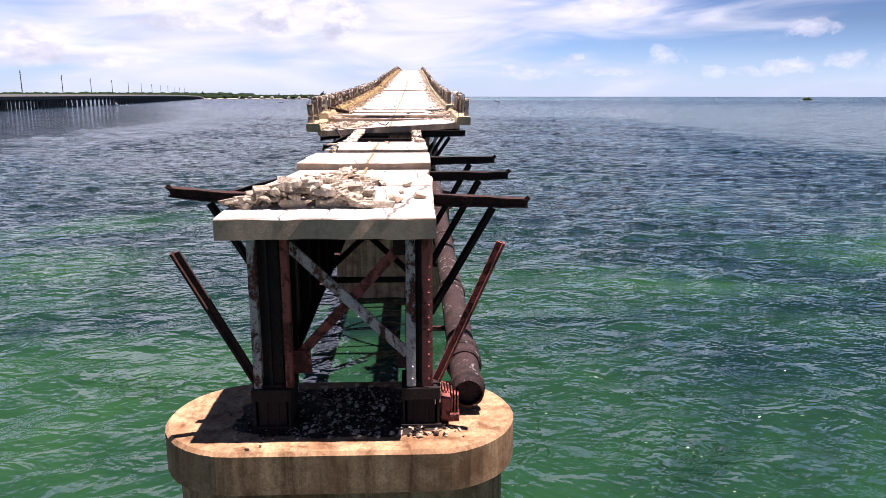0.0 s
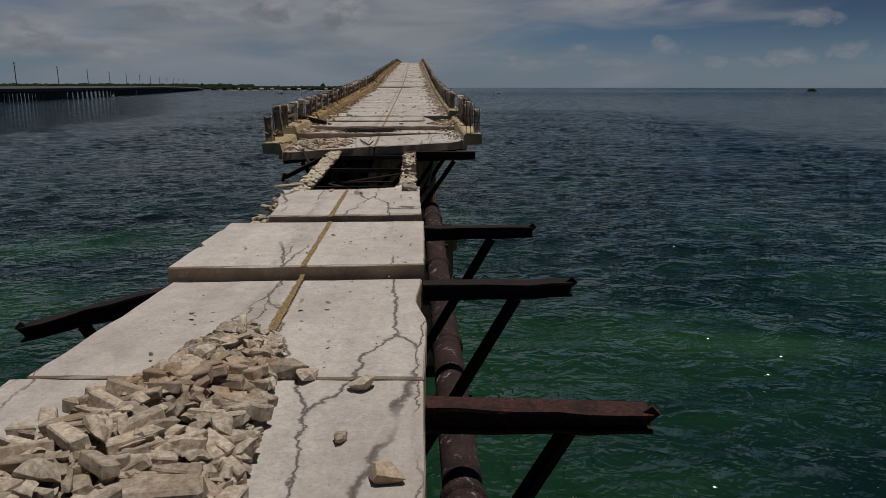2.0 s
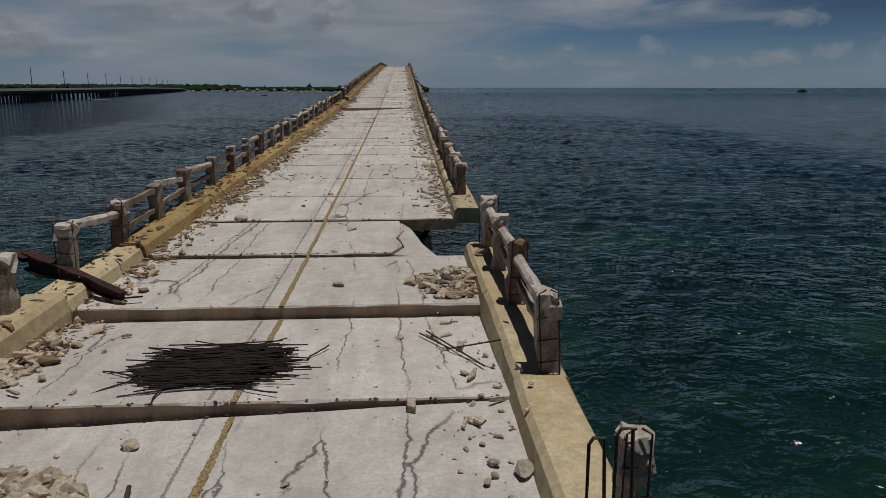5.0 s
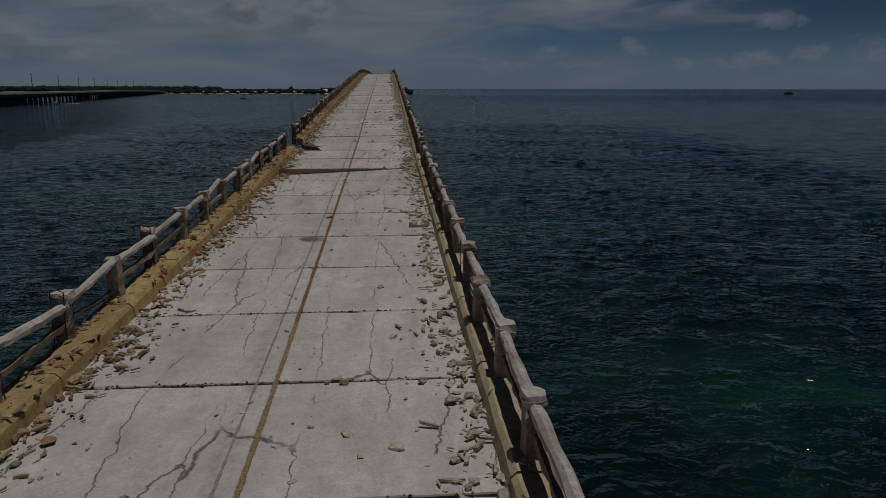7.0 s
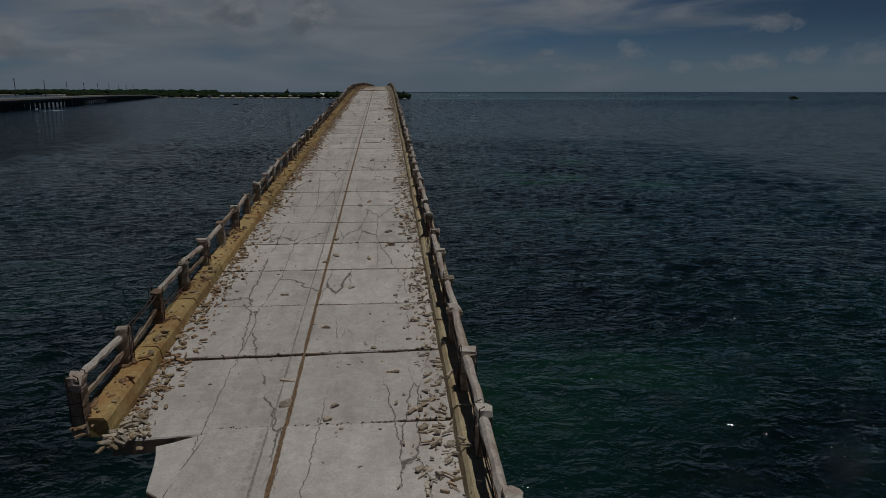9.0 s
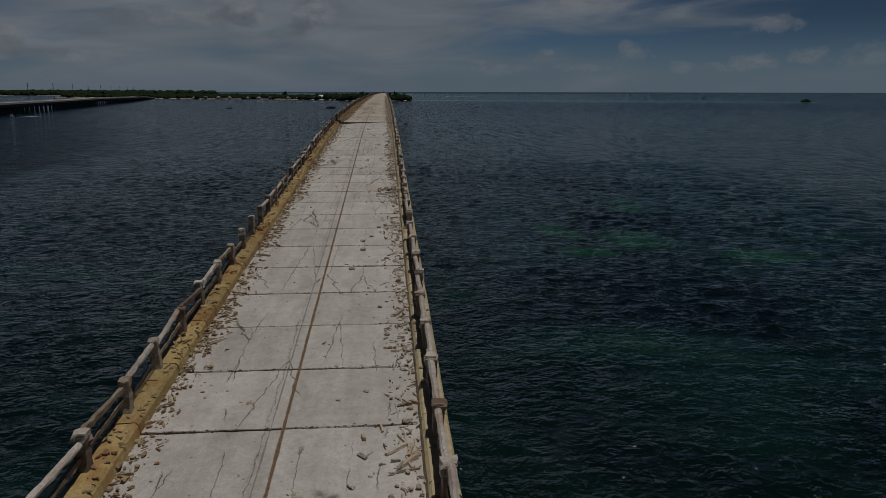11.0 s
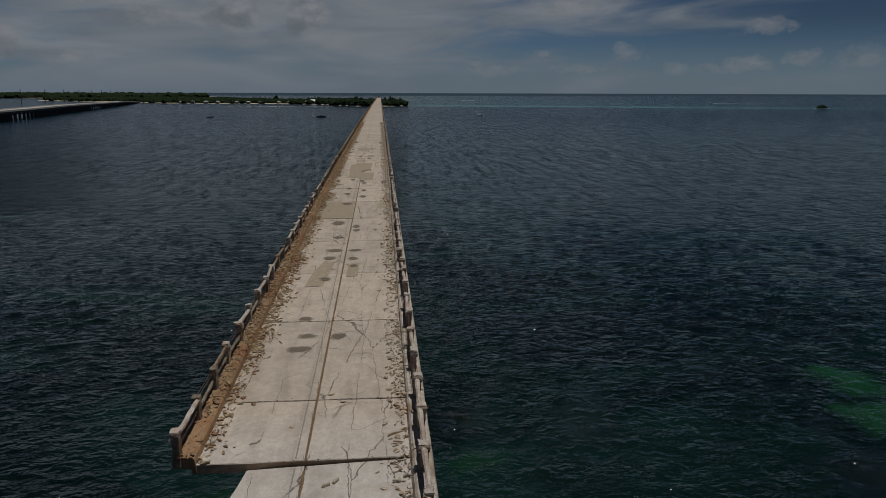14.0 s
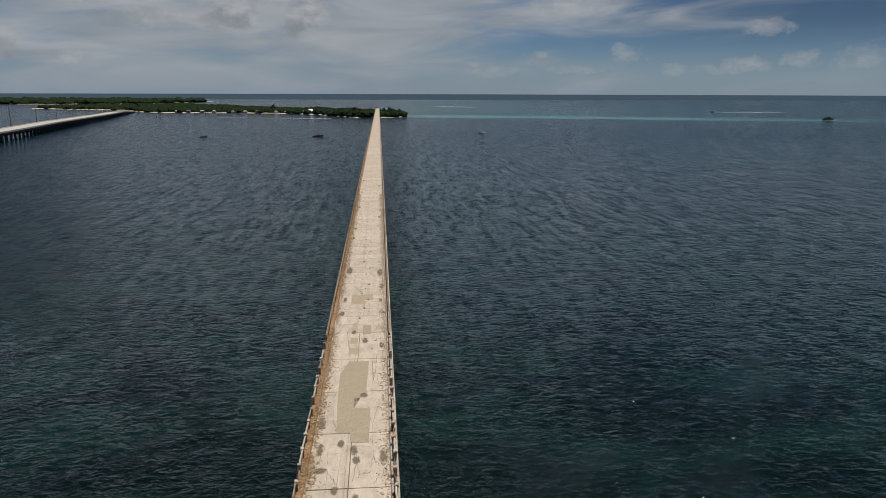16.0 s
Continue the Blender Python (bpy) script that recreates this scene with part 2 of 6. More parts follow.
        dirt = noise_node(t, scaled(t, wp, 1.6, 0.35, 0), 1.0, 5, 0.65, 0.3)
        col = mix(t, 1.0, col, ramp(t, dirt, [(0.36, (0.86, 0.845, 0.84)), (0.6, (1.03, 1.02, 1.02))]), "MULTIPLY")
        line = math_node(t, "MULTIPLY", line, where)
        col = mix(t, math_node(t, "MULTIPLY", line, 0.85), col, (0.07, 0.055, 0.045))
        height = math_node(t, "SUBTRACT", height, math_node(t, "MULTIPLY", line, 1.5))
    link(t, col, b.inputs["Base Color"])
    b.inputs["Roughness"].default_value = rough
    b.inputs["Specular IOR Level"].default_value = 0.25
    bump(t, b, height, 0.6, relief)
    return m


def rusted(name, paint, rust, dark, amount=0.5):
    """Paint that flakes off in patches drawn out downwards, over rust of two tones."""
    m, t, b, place, wp = material(name)
    wide = noise_node(t, scaled(t, wp, 1, 1, 0.5), 2.3, 7, 0.68, 0.9)
    chips = noise_node(t, wp, 9.0, 5, 0.7, 0.4)
    fine = noise_node(t, wp, 26.0, 5, 0.7)
    col = mix(t, ramp(t, fine, [(0.35, grey(0)), (0.62, grey(1))]), dark, rust)
    tone = noise_node(t, scaled(t, wp, 1, 1, 0.4), 3.6, 4, 0.6)
    col = mix(t, ramp(t, tone, [(0.48, grey(0)), (0.62, grey(0.75))]), col, dark)
    edge = math_node(t, "ADD", math_node(t, "MULTIPLY", wide, 0.66), math_node(t, "MULTIPLY", chips, 0.34))
    shed = ramp(t, edge, [(amount - 0.03, grey(0)), (amount + 0.02, grey(1))])
    worn = mix(t, ramp(t, fine, [(0.4, grey(0)), (0.65, grey(0.45))]), paint, rust)
    col = mix(t, shed, col, worn)
    link(t, col, b.inputs["Base Color"])
    b.inputs["Roughness"].default_value = 0.8
    b.inputs["Specular IOR Level"].default_value = 0.25
    bump(t, b, math_node(t, "ADD", fine, math_node(t, "ADD", chips, shed)), 0.7, 0.02)
    return m


def plain(name, colour, rough=0.6, metal=0.0, var=0.15, scale=8.0):
    m, t, b, place, wp = material(name)
    n = noise_node(t, wp, scale, 5, 0.6)
    col = mix(t, n, tuple(c * (1 - var) for c in colour), tuple(min(1, c * (1 + var)) for c in colour))
    link(t, col, b.inputs["Base Color"])
    b.inputs["Roughness"].default_value, b.inputs["Metallic"].default_value = rough, metal
    bump(t, b, n, 0.3, 0.01)
    return m


def soft_stain(name="dark_stain", low=(0.10, 0.08, 0.06), high=(0.22, 0.18, 0.135)):
    m, t, b, place, wp = material(name)
    gen = t.nodes.new("ShaderNodeTexCoord").outputs["Generated"]
    mid = scaled(t, gen, 2, 2, 0, -1, -1)
    ln = t.nodes.new("ShaderNodeVectorMath")
    ln.operation = "LENGTH"
    link(t, mid, ln.inputs[0])
    n = noise_node(t, wp, 2.3, 6, 0.7, 0.5)
    edge = math_node(t, "ADD", ln.outputs["Value"], math_node(t, "MULTIPLY", math_node(t, "SUBTRACT", n, 0.5), 1.5))
    link(t, ramp(t, edge, [(0.25, grey(0.85)), (0.62, grey(0.5)), (0.95, grey(0))]), b.inputs["Alpha"])
    link(t, mix(t, n, low, high), b.inputs["Base Color"])
    b.inputs["Roughness"].default_value = 0.95
    return m


RIPPLE, CHOP, ROLL = 0.2, 0.70, 0.8  # heights of the three sizes of waves, in metres


def water_material():
    m, t, b, place, wp = material("sea_water")
    flat = scaled(t, wp, 1, 1, 0)
    split = t.nodes.new("ShaderNodeSeparateXYZ")
    link(t, wp, split.inputs[0])
    sx, sy = split.outputs[0], split.outputs[1]
    # sea grass and sand in the shallows; near water also lightened for missing reflection
    shoal = noise_node(t, scaled(t, wp, 0.035, 0.06, 0), 1.0, 5, 0.6, 0.6)
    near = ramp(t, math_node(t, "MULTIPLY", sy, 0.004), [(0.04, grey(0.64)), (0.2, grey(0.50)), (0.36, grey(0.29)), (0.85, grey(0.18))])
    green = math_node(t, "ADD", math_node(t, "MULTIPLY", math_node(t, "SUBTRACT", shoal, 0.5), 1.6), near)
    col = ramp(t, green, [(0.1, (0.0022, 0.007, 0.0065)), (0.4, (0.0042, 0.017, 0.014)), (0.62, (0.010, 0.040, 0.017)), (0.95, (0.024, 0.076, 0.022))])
    # separate green patches further on
    spots = None
    warp = t.nodes.new("ShaderNodeTexNoise")
    warp.inputs["Scale"].default_value, warp.inputs["Detail"].default_value = 0.12, 4
    link(t, flat, warp.inputs["Vector"])
    wv = t.nodes.new("ShaderNodeVectorMath")
    wv.operation = "MULTIPLY_ADD"
    link(t, warp.outputs["Color"], wv.inputs[0])
    wv.inputs[1].default_value = (14, 14, 0)
    link(t, flat, wv.inputs[2])
    for px, py, rx, ry in GREEN_SPOTS:
        sub = t.nodes.new("ShaderNodeVectorMath")
        sub.operation = "SUBTRACT"
        link(t, wv.outputs[0], sub.inputs[0])
        sub.inputs[1].default_value = (px + 7, py + 7, 0)
        mul = t.nodes.new("ShaderNodeVectorMath")
        mul.operation = "MULTIPLY"
        link(t, sub.outputs[0], mul.inputs[0])
        mul.inputs[1].default_value = (1 / rx, 1 / ry, 0)
        ln = t.nodes.new("ShaderNodeVectorMath")
        ln.operation = "LENGTH"
        link(t, mul.outputs[0], ln.inputs[0])
        one = ramp(t, ln.outputs["Value"], [(0.3, grey(1)), (1.0, grey(0))], True)
        spots = one if spots is None else math_node(t, "MAXIMUM", spots, one)
    col = mix(t, math_node(t, "MULTIPLY", spots, 0.8), col, (0.008, 0.050, 0.017))
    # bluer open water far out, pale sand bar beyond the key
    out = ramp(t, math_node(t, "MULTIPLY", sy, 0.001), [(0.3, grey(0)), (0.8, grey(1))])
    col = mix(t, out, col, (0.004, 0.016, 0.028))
    bar = math_node(t, "ADD", math_node(t, "MULTIPLY", sx, 0.33), sy)
    bar = math_node(t, "ADD", bar, math_node(t, "MULTIPLY", noise_node(t, scaled(t, wp, 0.004, 0.004, 0), 1.0, 5), 160))
    bar = ramp(t, math_node(t, "MULTIPLY", math_node(t, "SUBTRACT", bar, 1570), 0.001), [(0.15, grey(0)), (0.2, grey(1)), (0.31, grey(0.8)), (0.40, grey(0.12)), (0.8, grey(0.3)), (1.0, grey(0.2))])
    east = ramp(t, math_node(t, "MULTIPLY", math_node(t, "ADD", sx, 1000), 0.0003), [(0.30, grey(0)), (0.33, grey(1)), (0.46, grey(0.9)), (0.6, grey(0.2))])
    col = mix(t, math_node(t, "MULTIPLY", bar, east), col, (0.07, 0.20, 0.19))
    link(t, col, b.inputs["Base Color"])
    link(t, ramp(t, math_node(t, "MULTIPLY", sy, 0.001), [(0.3, grey(0.045)), (0.6, grey(0.08)), (1.0, grey(0.15))]), b.inputs["Roughness"])
    b.inputs["IOR"].default_value = 1.33
    # wave slopes by differences over a fixed step, so that far water keeps its roughness
    gust = ramp(t, noise_node(t, scaled(t, flat, 0.012, 0.035, 0), 1.0, 4, 0.6, 0.4), [(0.32, grey(0.75)), (0.66, grey(1.3))])
    away = math_node(t, "MAXIMUM", math_node(t, "SUBTRACT", math_node(t, "ABSOLUTE", sx), 50), math_node(t, "SUBTRACT", sy, 300))
    open_sea = ramp(t, math_node(t, "MULTIPLY", away, 0.005), [(0.0, grey(0.55)), (0.5, grey(0.75))])
    calm = ramp(t, math_node(t, "MULTIPLY", away, 0.005), [(0.0, grey(1.0)), (0.3, grey(0.78))])
    chop_far = ramp(t, math_node(t, "MULTIPLY", away, 0.005), [(0.0, grey(0.95)), (0.5, grey(1.0))])

    def heights(dx, dy):
        at = t.nodes.new("ShaderNodeVectorMath")
        link(t, flat, at.inputs[0])
        at.inputs[1].default_value = (dx, dy, 0)
        at = at.outputs[0]
        ripple = noise_node(t, scaled(t, at, 1.5, 2.0, 0, 9, 4), 1.0, 2, 0.55, 0.35)
        chop = noise_node(t, scaled(t, at, 0.55, 0.75, 0, 3, 1), 1.0, 3, 0.55, 0.5)
        roll = noise_node(t, scaled(t, at, 0.15, 0.23, 0, 1, 8), 1.0, 3, 0.5, 0.3)
        return ripple, chop, roll

    h0, hx, hy = heights(0, 0), heights(0.06, 0), heights(0, 0.06)
    crest = ramp(t, h0[2], [(0.50, grey(0.6)), (0.57, grey(0.95)), (0.68, grey(4.5))])
    fine = math_node(t, "MULTIPLY", math_node(t, "MULTIPLY", math_node(t, "MULTIPLY", gust, crest), calm), RIPPLE)
    slopes = []
    for h in (hx, hy):
        s = math_node(t, "MULTIPLY", math_node(t, "SUBTRACT", h0[0], h[0]), math_node(t, "MULTIPLY", fine, 1 / 0.06))
        s = math_node(t, "ADD", s, math_node(t, "MULTIPLY", math_node(t, "SUBTRACT", h0[1], h[1]), math_node(t, "MULTIPLY", chop_far, CHOP / 0.06)))
        s = math_node(t, "ADD", s, math_node(t, "MULTIPLY", math_node(t, "SUBTRACT", h0[2], h[2]), math_node(t, "MULTIPLY", open_sea, ROLL / 0.06)))
        slopes.append(s)
    # broad patches that lean towards or away, seen as streaks far out
    streak = noise_node(t, scaled(t, flat, 0.40, 0.10, 0, 5, 2), 1.0, 4, 0.6, 0.2)
    lean = math_node(t, "MULTIPLY", math_node(t, "SUBTRACT", streak, 0.5), ramp(t, math_node(t, "MULTIPLY", away, 0.005), [(0.0, grey(0.2)), (0.2, grey(0.55)), (1.0, grey(1.0))]))
    far_streak = noise_node(t, scaled(t, flat, 0.22, 0.03, 0, 3, 7), 1.0, 3, 0.6, 0.0)
    far_lean = math_node(t, "MULTIPLY", math_node(t, "SUBTRACT", far_streak, 0.5), ramp(t, math_node(t, "MULTIPLY", away, 0.005), [(0.0, grey(0.0)), (0.4, grey(0.2)), (1.0, grey(0.7))]))
    slopes[1] = math_node(t, "ADD", slopes[1], math_node(t, "ADD", lean, far_lean))
    tilt = t.nodes.new("ShaderNodeCombineXYZ")
    link(t, slopes[0], tilt.inputs[0])
    link(t, slopes[1], tilt.inputs[1])
    add = t.nodes.new("ShaderNodeVectorMath")
    link(t, t.nodes.new("ShaderNodeNewGeometry").outputs["Normal"], add.inputs[0])
    link(t, tilt.outputs[0], add.inputs[1])
    unit = t.nodes.new("ShaderNodeVectorMath")
    unit.operation = "NORMALIZE"
    link(t, add.outputs[0], unit.inputs[0])
    link(t, unit.outputs[0], b.inputs["Normal"])
    return m


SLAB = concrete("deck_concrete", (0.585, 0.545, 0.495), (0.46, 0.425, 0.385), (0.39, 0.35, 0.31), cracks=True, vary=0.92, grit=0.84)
RUBBLE = concrete("broken_concrete", (0.70, 0.62, 0.52), (0.36, 0.28, 0.18), (0.42, 0.26, 0.14), vary=0.55, relief=0.06)
CURB = concrete("ochre_concrete", (0.50, 0.37, 0.16), (0.32, 0.22, 0.09), (0.27, 0.12, 0.04), stain_at=0.55, vary=0.75)
POST = concrete("weathered_post_concrete", (0.46, 0.40, 0.32), (0.22, 0.175, 0.13), (0.17, 0.09, 0.05), stain_at=0.5, vary=0.6, relief=0.05)
PIER = concrete("pier_concrete", (0.46, 0.315, 0.19), (0.29, 0.185, 0.105), (0.17, 0.085, 0.04), stain_at=0.52, grit=0.65, streaks=True)
STEEL = rusted("rusted_steel", (0.15, 0.042, 0.036), (0.075, 0.030, 0.022), (0.016, 0.010, 0.009), 0.58)
# near-black rust; also puts the shade between the girders into webs and bracing
BLACK_SHADED_STEEL = rusted("blackened_shaded_steel", (0.08, 0.03, 0.025), (0.03, 0.016, 0.013), (0.010, 0.008, 0.008), 0.62)
RAIL = concrete("rust_stained_rail_concrete", (0.44, 0.37, 0.28), (0.22, 0.16, 0.11), (0.17, 0.095, 0.055), stain_at=0.52, vary=0.6, relief=0.05)


def gritty_seam(name, low, high, middle, thin=0.0):
    """Crumbling filler that thins out from the middle of its strip."""
    m, t, b, place, wp = material(name)
    split = t.nodes.new("ShaderNodeSeparateXYZ")
    link(t, wp, split.inputs[0])
    off_mid = math_node(t, "MULTIPLY", math_node(t, "ABSOLUTE", math_node(t, "SUBTRACT", split.outputs[0], middle)), 10.0)
    grit = noise_node(t, wp, 17.0, 5, 0.75)
    wear = noise_node(t, scaled(t, wp, 1, 1.2, 1), 1.0, 4, 0.6)
    left = math_node(t, "SUBTRACT", math_node(t, "ADD", grit, math_node(t, "MULTIPLY", wear, 0.6)), off_mid)
    link(t, ramp(t, left, [(0.38 + thin, grey(0)), (0.46 + thin, grey(1))]), b.inputs["Alpha"])
    col = mix(t, ramp(t, noise_node(t, wp, 40.0, 3, 0.6), [(0.38, grey(0)), (0.62, grey(1))]), low, high)
    link(t, col, b.inputs["Base Color"])
    b.inputs["Roughness"].default_value = 0.95
    bump(t, b, grit, 0.8, 0.02)
    return m


TAR = gritty_seam("joint_filler", (0.13, 0.085, 0.04), (0.36, 0.26, 0.11), 0.03)
LOOSETAR = gritty_seam("loose_joint_filler", (0.13, 0.085, 0.04), (0.36, 0.26, 0.11), 0.02)
RUSTSEAM = gritty_seam("rusty_joint_filler", (0.07, 0.045, 0.03), (0.27, 0.165, 0.08), 0.03)
GROOVE = gritty_seam("worn_groove", (0.17, 0.15, 0.13), (0.34, 0.31, 0.28), -0.27, 0.22)
DARKGRIT = plain("dark_joint_grit", (0.045, 0.036, 0.03), 0.95, 0, 0.5, 6)
RUSTKERB = concrete("rust_stained_kerb", (0.44, 0.30, 0.17), (0.28, 0.16, 0.085), (0.25, 0.10, 0.045), stain_at=0.52, vary=0.7)
BLACKBAR = plain("blackened_bar", (0.018, 0.011, 0.009), 0.9, 0, 0.4, 20)
POSTPALE = concrete("pale_post_concrete", (0.62, 0.57, 0.49), (0.36, 0.29, 0.22), (0.22, 0.13, 0.08), stain_at=0.55, vary=0.8, relief=0.05)
CREAMKERB = concrete("cream_kerb_concrete", (0.55, 0.46, 0.29), (0.43, 0.34, 0.20), (0.36, 0.24, 0.12), stain_at=0.6, vary=0.85)
CRUST = concrete("pale_concrete_crust", (0.82, 0.74, 0.60), (0.60, 0.52, 0.38), (0.44, 0.35, 0.22), vary=0.7, relief=0.06)
BAR = plain("reinforcing_bar", (0.055, 0.028, 0.02), 0.85, 0, 0.4, 20)
SEA = water_material()
LEAF = plain("mangrove_leaf", (0.015, 0.026, 0.011), 0.8, 0, 0.5, 0.15)
for leafy in (LEAF,):
    leafy.node_tree.nodes["Principled BSDF"].inputs["Specular IOR Level"].default_value = 0.05
SAND = plain("sand", (0.55, 0.48, 0.36), 0.95, 0, 0.2, 0.05)
HIGHWAY = plain("highway_concrete", (0.42, 0.40, 0.37), 0.9, 0, 0.2, 0.3)
DARKWOOD = plain("utility_pole_wood", (0.10, 0.085, 0.07), 0.9, 0, 0.3, 1)
PALE = rusted("flaking_white_paint", (0.46, 0.43, 0.41), (0.17, 0.05, 0.035), (0.035, 0.018, 0.015), 0.49)
REDPAINT = rusted("flaking_red_paint", (0.28, 0.085, 0.07), (0.16, 0.04, 0.03), (0.03, 0.014, 0.012), 0.49)
PIPE = rusted("flaking_pipe_coating", (0.34, 0.31, 0.30), (0.06, 0.032, 0.03), (0.014, 0.010, 0.010), 0.59)
PALERAIL = concrete("pale_rail_concrete", (0.60, 0.56, 0.50), (0.40, 0.33, 0.27), (0.26, 0.13, 0.09))
RUSTRUBBLE = concrete("rust_stained_rubble", (0.52, 0.40, 0.25), (0.32, 0.23, 0.14), (0.31, 0.15, 0.065), stain_at=0.54, vary=0.55, relief=0.06)
# black grit and the deck's shade in one colour, for the pier top
GRITSHADE = rusted("black_grit_shade", (0.13, 0.075, 0.05), (0.04, 0.024, 0.02), (0.011, 0.008, 0.007), 0.55)
PATCH = concrete("tan_patching", (0.42, 0.355, 0.265), (0.36, 0.30, 0.22), (0.33, 0.27, 0.19))
STAIN = soft_stain()
SCUFF = soft_stain("pale_scuff", (0.62, 0.60, 0.56), (0.78, 0.76, 0.72))
# dark grey of boats and roofs; also the shade painted under the highway
SHADEGREY = plain("grey_and_shaded_concrete", (0.11, 0.105, 0.10), 0.9, 0, 0.2, 0.4)
GLASS = plain("window_glass", (0.03, 0.04, 0.05), 0.1, 0, 0.1, 1)
FOAM = plain("white_foam", (0.7, 0.75, 0.76), 0.9, 0, 0.2, 0.6)
WHITE = plain("white_gelcoat", (0.8, 0.8, 0.8), 0.3, 0, 0.05, 3)


# ---- mesh helpers ----
def mesh_from(name, bm, mat):
    me = bpy.data.meshes.new(name)
    bm.to_mesh(me)
    bm.free()
    me.materials.append(mat)
    return me


def part(name, bm, mat, parent, label="", smooth=False):
    me = bm if isinstance(bm, bpy.types.Mesh) else mesh_from(name, bm, mat)
    if smooth:
        for p in me.polygons:
            p.use_smooth = True
    ob = new(name, me)
    ob.parent = parent
    if label:
        tagged(ob, label)
    return ob


def base(name, at, label, category, group="", kind=""):
    e = new(name)
    e.location = at
    e.empty_display_size = 0.2
    return tagged(e, label, category, group, kind)


def thing(name, bm, mat, label, category, group="", kind="", at=(0, 0, 0)):
    ob = new(name, mesh_from(name, bm, mat))
    ob.location = at
    return tagged(ob, label, category, group, kind)


def box(bm, x0, x1, y0, y1, z0, z1, m=None):
    vs = [bm.verts.new((x, y, z)) for z in (z0, z1) for y in (y0, y1) for x in (x0, x1)]
    for f in ((0, 2, 3, 1), (4, 5, 7, 6), (0, 1, 5, 4), (2, 6, 7, 3), (0, 4, 6, 2), (1, 3, 7, 5)):
        bm.faces.new([vs[i] for i in f])
    if m is not None:
        for v in vs:
            v.co = m @ v.co
    return vs


def beam(bm, a, b, w, h, up=(0, 0, 1)):
    """A bar of section w x h from a to b."""
    a, b = Vector(a), Vector(b)
    d = (b - a).normalized()
    side = d.cross(Vector(up))
    side = side.normalized() if side.length > 1e-4 else Vector((1, 0, 0))
    top = side.cross(d)
    ring = [side * (sx * w / 2) + top * (sz * h / 2) for sx, sz in ((-1, -1), (1, -1), (1, 1), (-1, 1))]
    v0 = [bm.verts.new(a + r) for r in ring]
    v1 = [bm.verts.new(b + r) for r in ring]
    for i in range(4):
        j = (i + 1) % 4
        bm.faces.new((v0[i], v0[j], v1[j], v1[i]))
    bm.faces.new(v0[::-1])
    bm.faces.new(v1)


def tube(bm, points, radii, n=10, cap=True):
    rings = []
    pts = [Vector(p) for p in points]
    for i, p in enumerate(pts):
        d = (pts[min(i + 1, len(pts) - 1)] - pts[max(i - 1, 0)]).normalized()
        side = d.cross(Vector((0, 0, 1)))
        side = side.normalized() if side.length > 1e-3 else Vector((1, 0, 0))
        top = side.cross(d)
        r = radii[i] if isinstance(radii, (list, tuple)) else radii
        rings.append([bm.verts.new(p + r * (math.cos(k * math.tau / n) * side + math.sin(k * math.tau / n) * top)) for k in range(n)])
    for r0, r1 in zip(rings, rings[1:]):
        for k in range(n):
            bm.faces.new((r0[k], r0[(k + 1) % n], r1[(k + 1) % n], r1[k]))
    if cap:
        bm.faces.new(rings[0][::-1])
        bm.faces.new(rings[-1])
    return rings


def roughen(bm, amount, scale=1.0, seed=0.0):
    for v in bm.verts:
        n = noise.noise_vector(v.co * scale + Vector((seed, seed * 1.7, -seed)))
        v.co += n * amount


# ---- the line of the bridge ----
PROFILE_Y = [0, 16, 32, 45, 60, 75, 90, 105, 120, 135, 150, 170, 190, 210, 230, 260, 300, 420, 690, 1700, 1900]
PROFILE_Z = [7.81, 8.24, 8.67, 9.03, 9.45, 9.94, 10.49, 11.13, 12.0, 12.85, 13.63, 14.69, 15.72, 16.78, 17.55, 18.05, 18.55, 19.0, 18.9, 16.2, 15.6]


def deck_z(y):
    return float(np.interp(y, PROFILE_Y, PROFILE_Z))


JOINTS = [float(np.interp(i, [0, 1, 5, 14, 20, 49, 57], [46.0, 49.33, 62.39, 91.46, 111.28, 204.87, 230.83])) for i in range(58)]
JOINTS += [235.05 + 8.63 * k for k in range(11)]  # longer slabs past the second hole
END = 42.4
SHORE = 1700.0


# ---- slabs: corners, steps and breaks ----
R = random.Random(7)
SLABS = []  # y0, y1, lift of the four corners: front left, front right, back left, back right
for i, (a, b) in enumerate(zip([END] + JOINTS, JOINTS)):
    lift = [R.uniform(-0.012, 0.012) for _ in range(4)]
    SLABS.append([a, b, *lift])
SLABS[0][2:] = [-0.36, 0.03, -0.27, 0.0]
SLABS[1][2:] = [0.0, 0.0, -0.20, -0.19]
SLABS[2][2:] = [0.0, 0.0, -0.07, -0.06]
SLABS[3][2:] = [0.0, 0.0, -0.04, -0.03]
LOW = min(range(len(SLABS)), key=lambda k: abs(SLABS[k][1] - 98.1))
SLABS[LOW][2:] = [-0.04, 0.0, -0.30, 0.0]
GAP_A = LOW + 3  # the slab with the first hole
SLABS[GAP_A + 1][2:] = [-0.22, 0.02, -0.10, 0.0]
SLABS[GAP_A + 2][2:] = [-0.06, 0.01, 0.02, 0.0]
GAP_B = min(range(len(SLABS)), key=lambda k: abs(SLABS[k][1] - 230.83))
SLABS[GAP_B][2:] = [-0.02, 0.0, -0.26, -0.02]


def top_z(x, y):
    """Height of the road surface."""
    z = deck_z(y)
    for a, b, fl, fr, bl, br in SLABS:
        if a <= y < b:
            u, v = min(max((x + 3.2) / 6.4, 0), 1), (y - a) / (b - a)
            return z + (fl * (1 - u) + fr * u) * (1 - v) + (bl * (1 - u) + br * u) * v
    return z


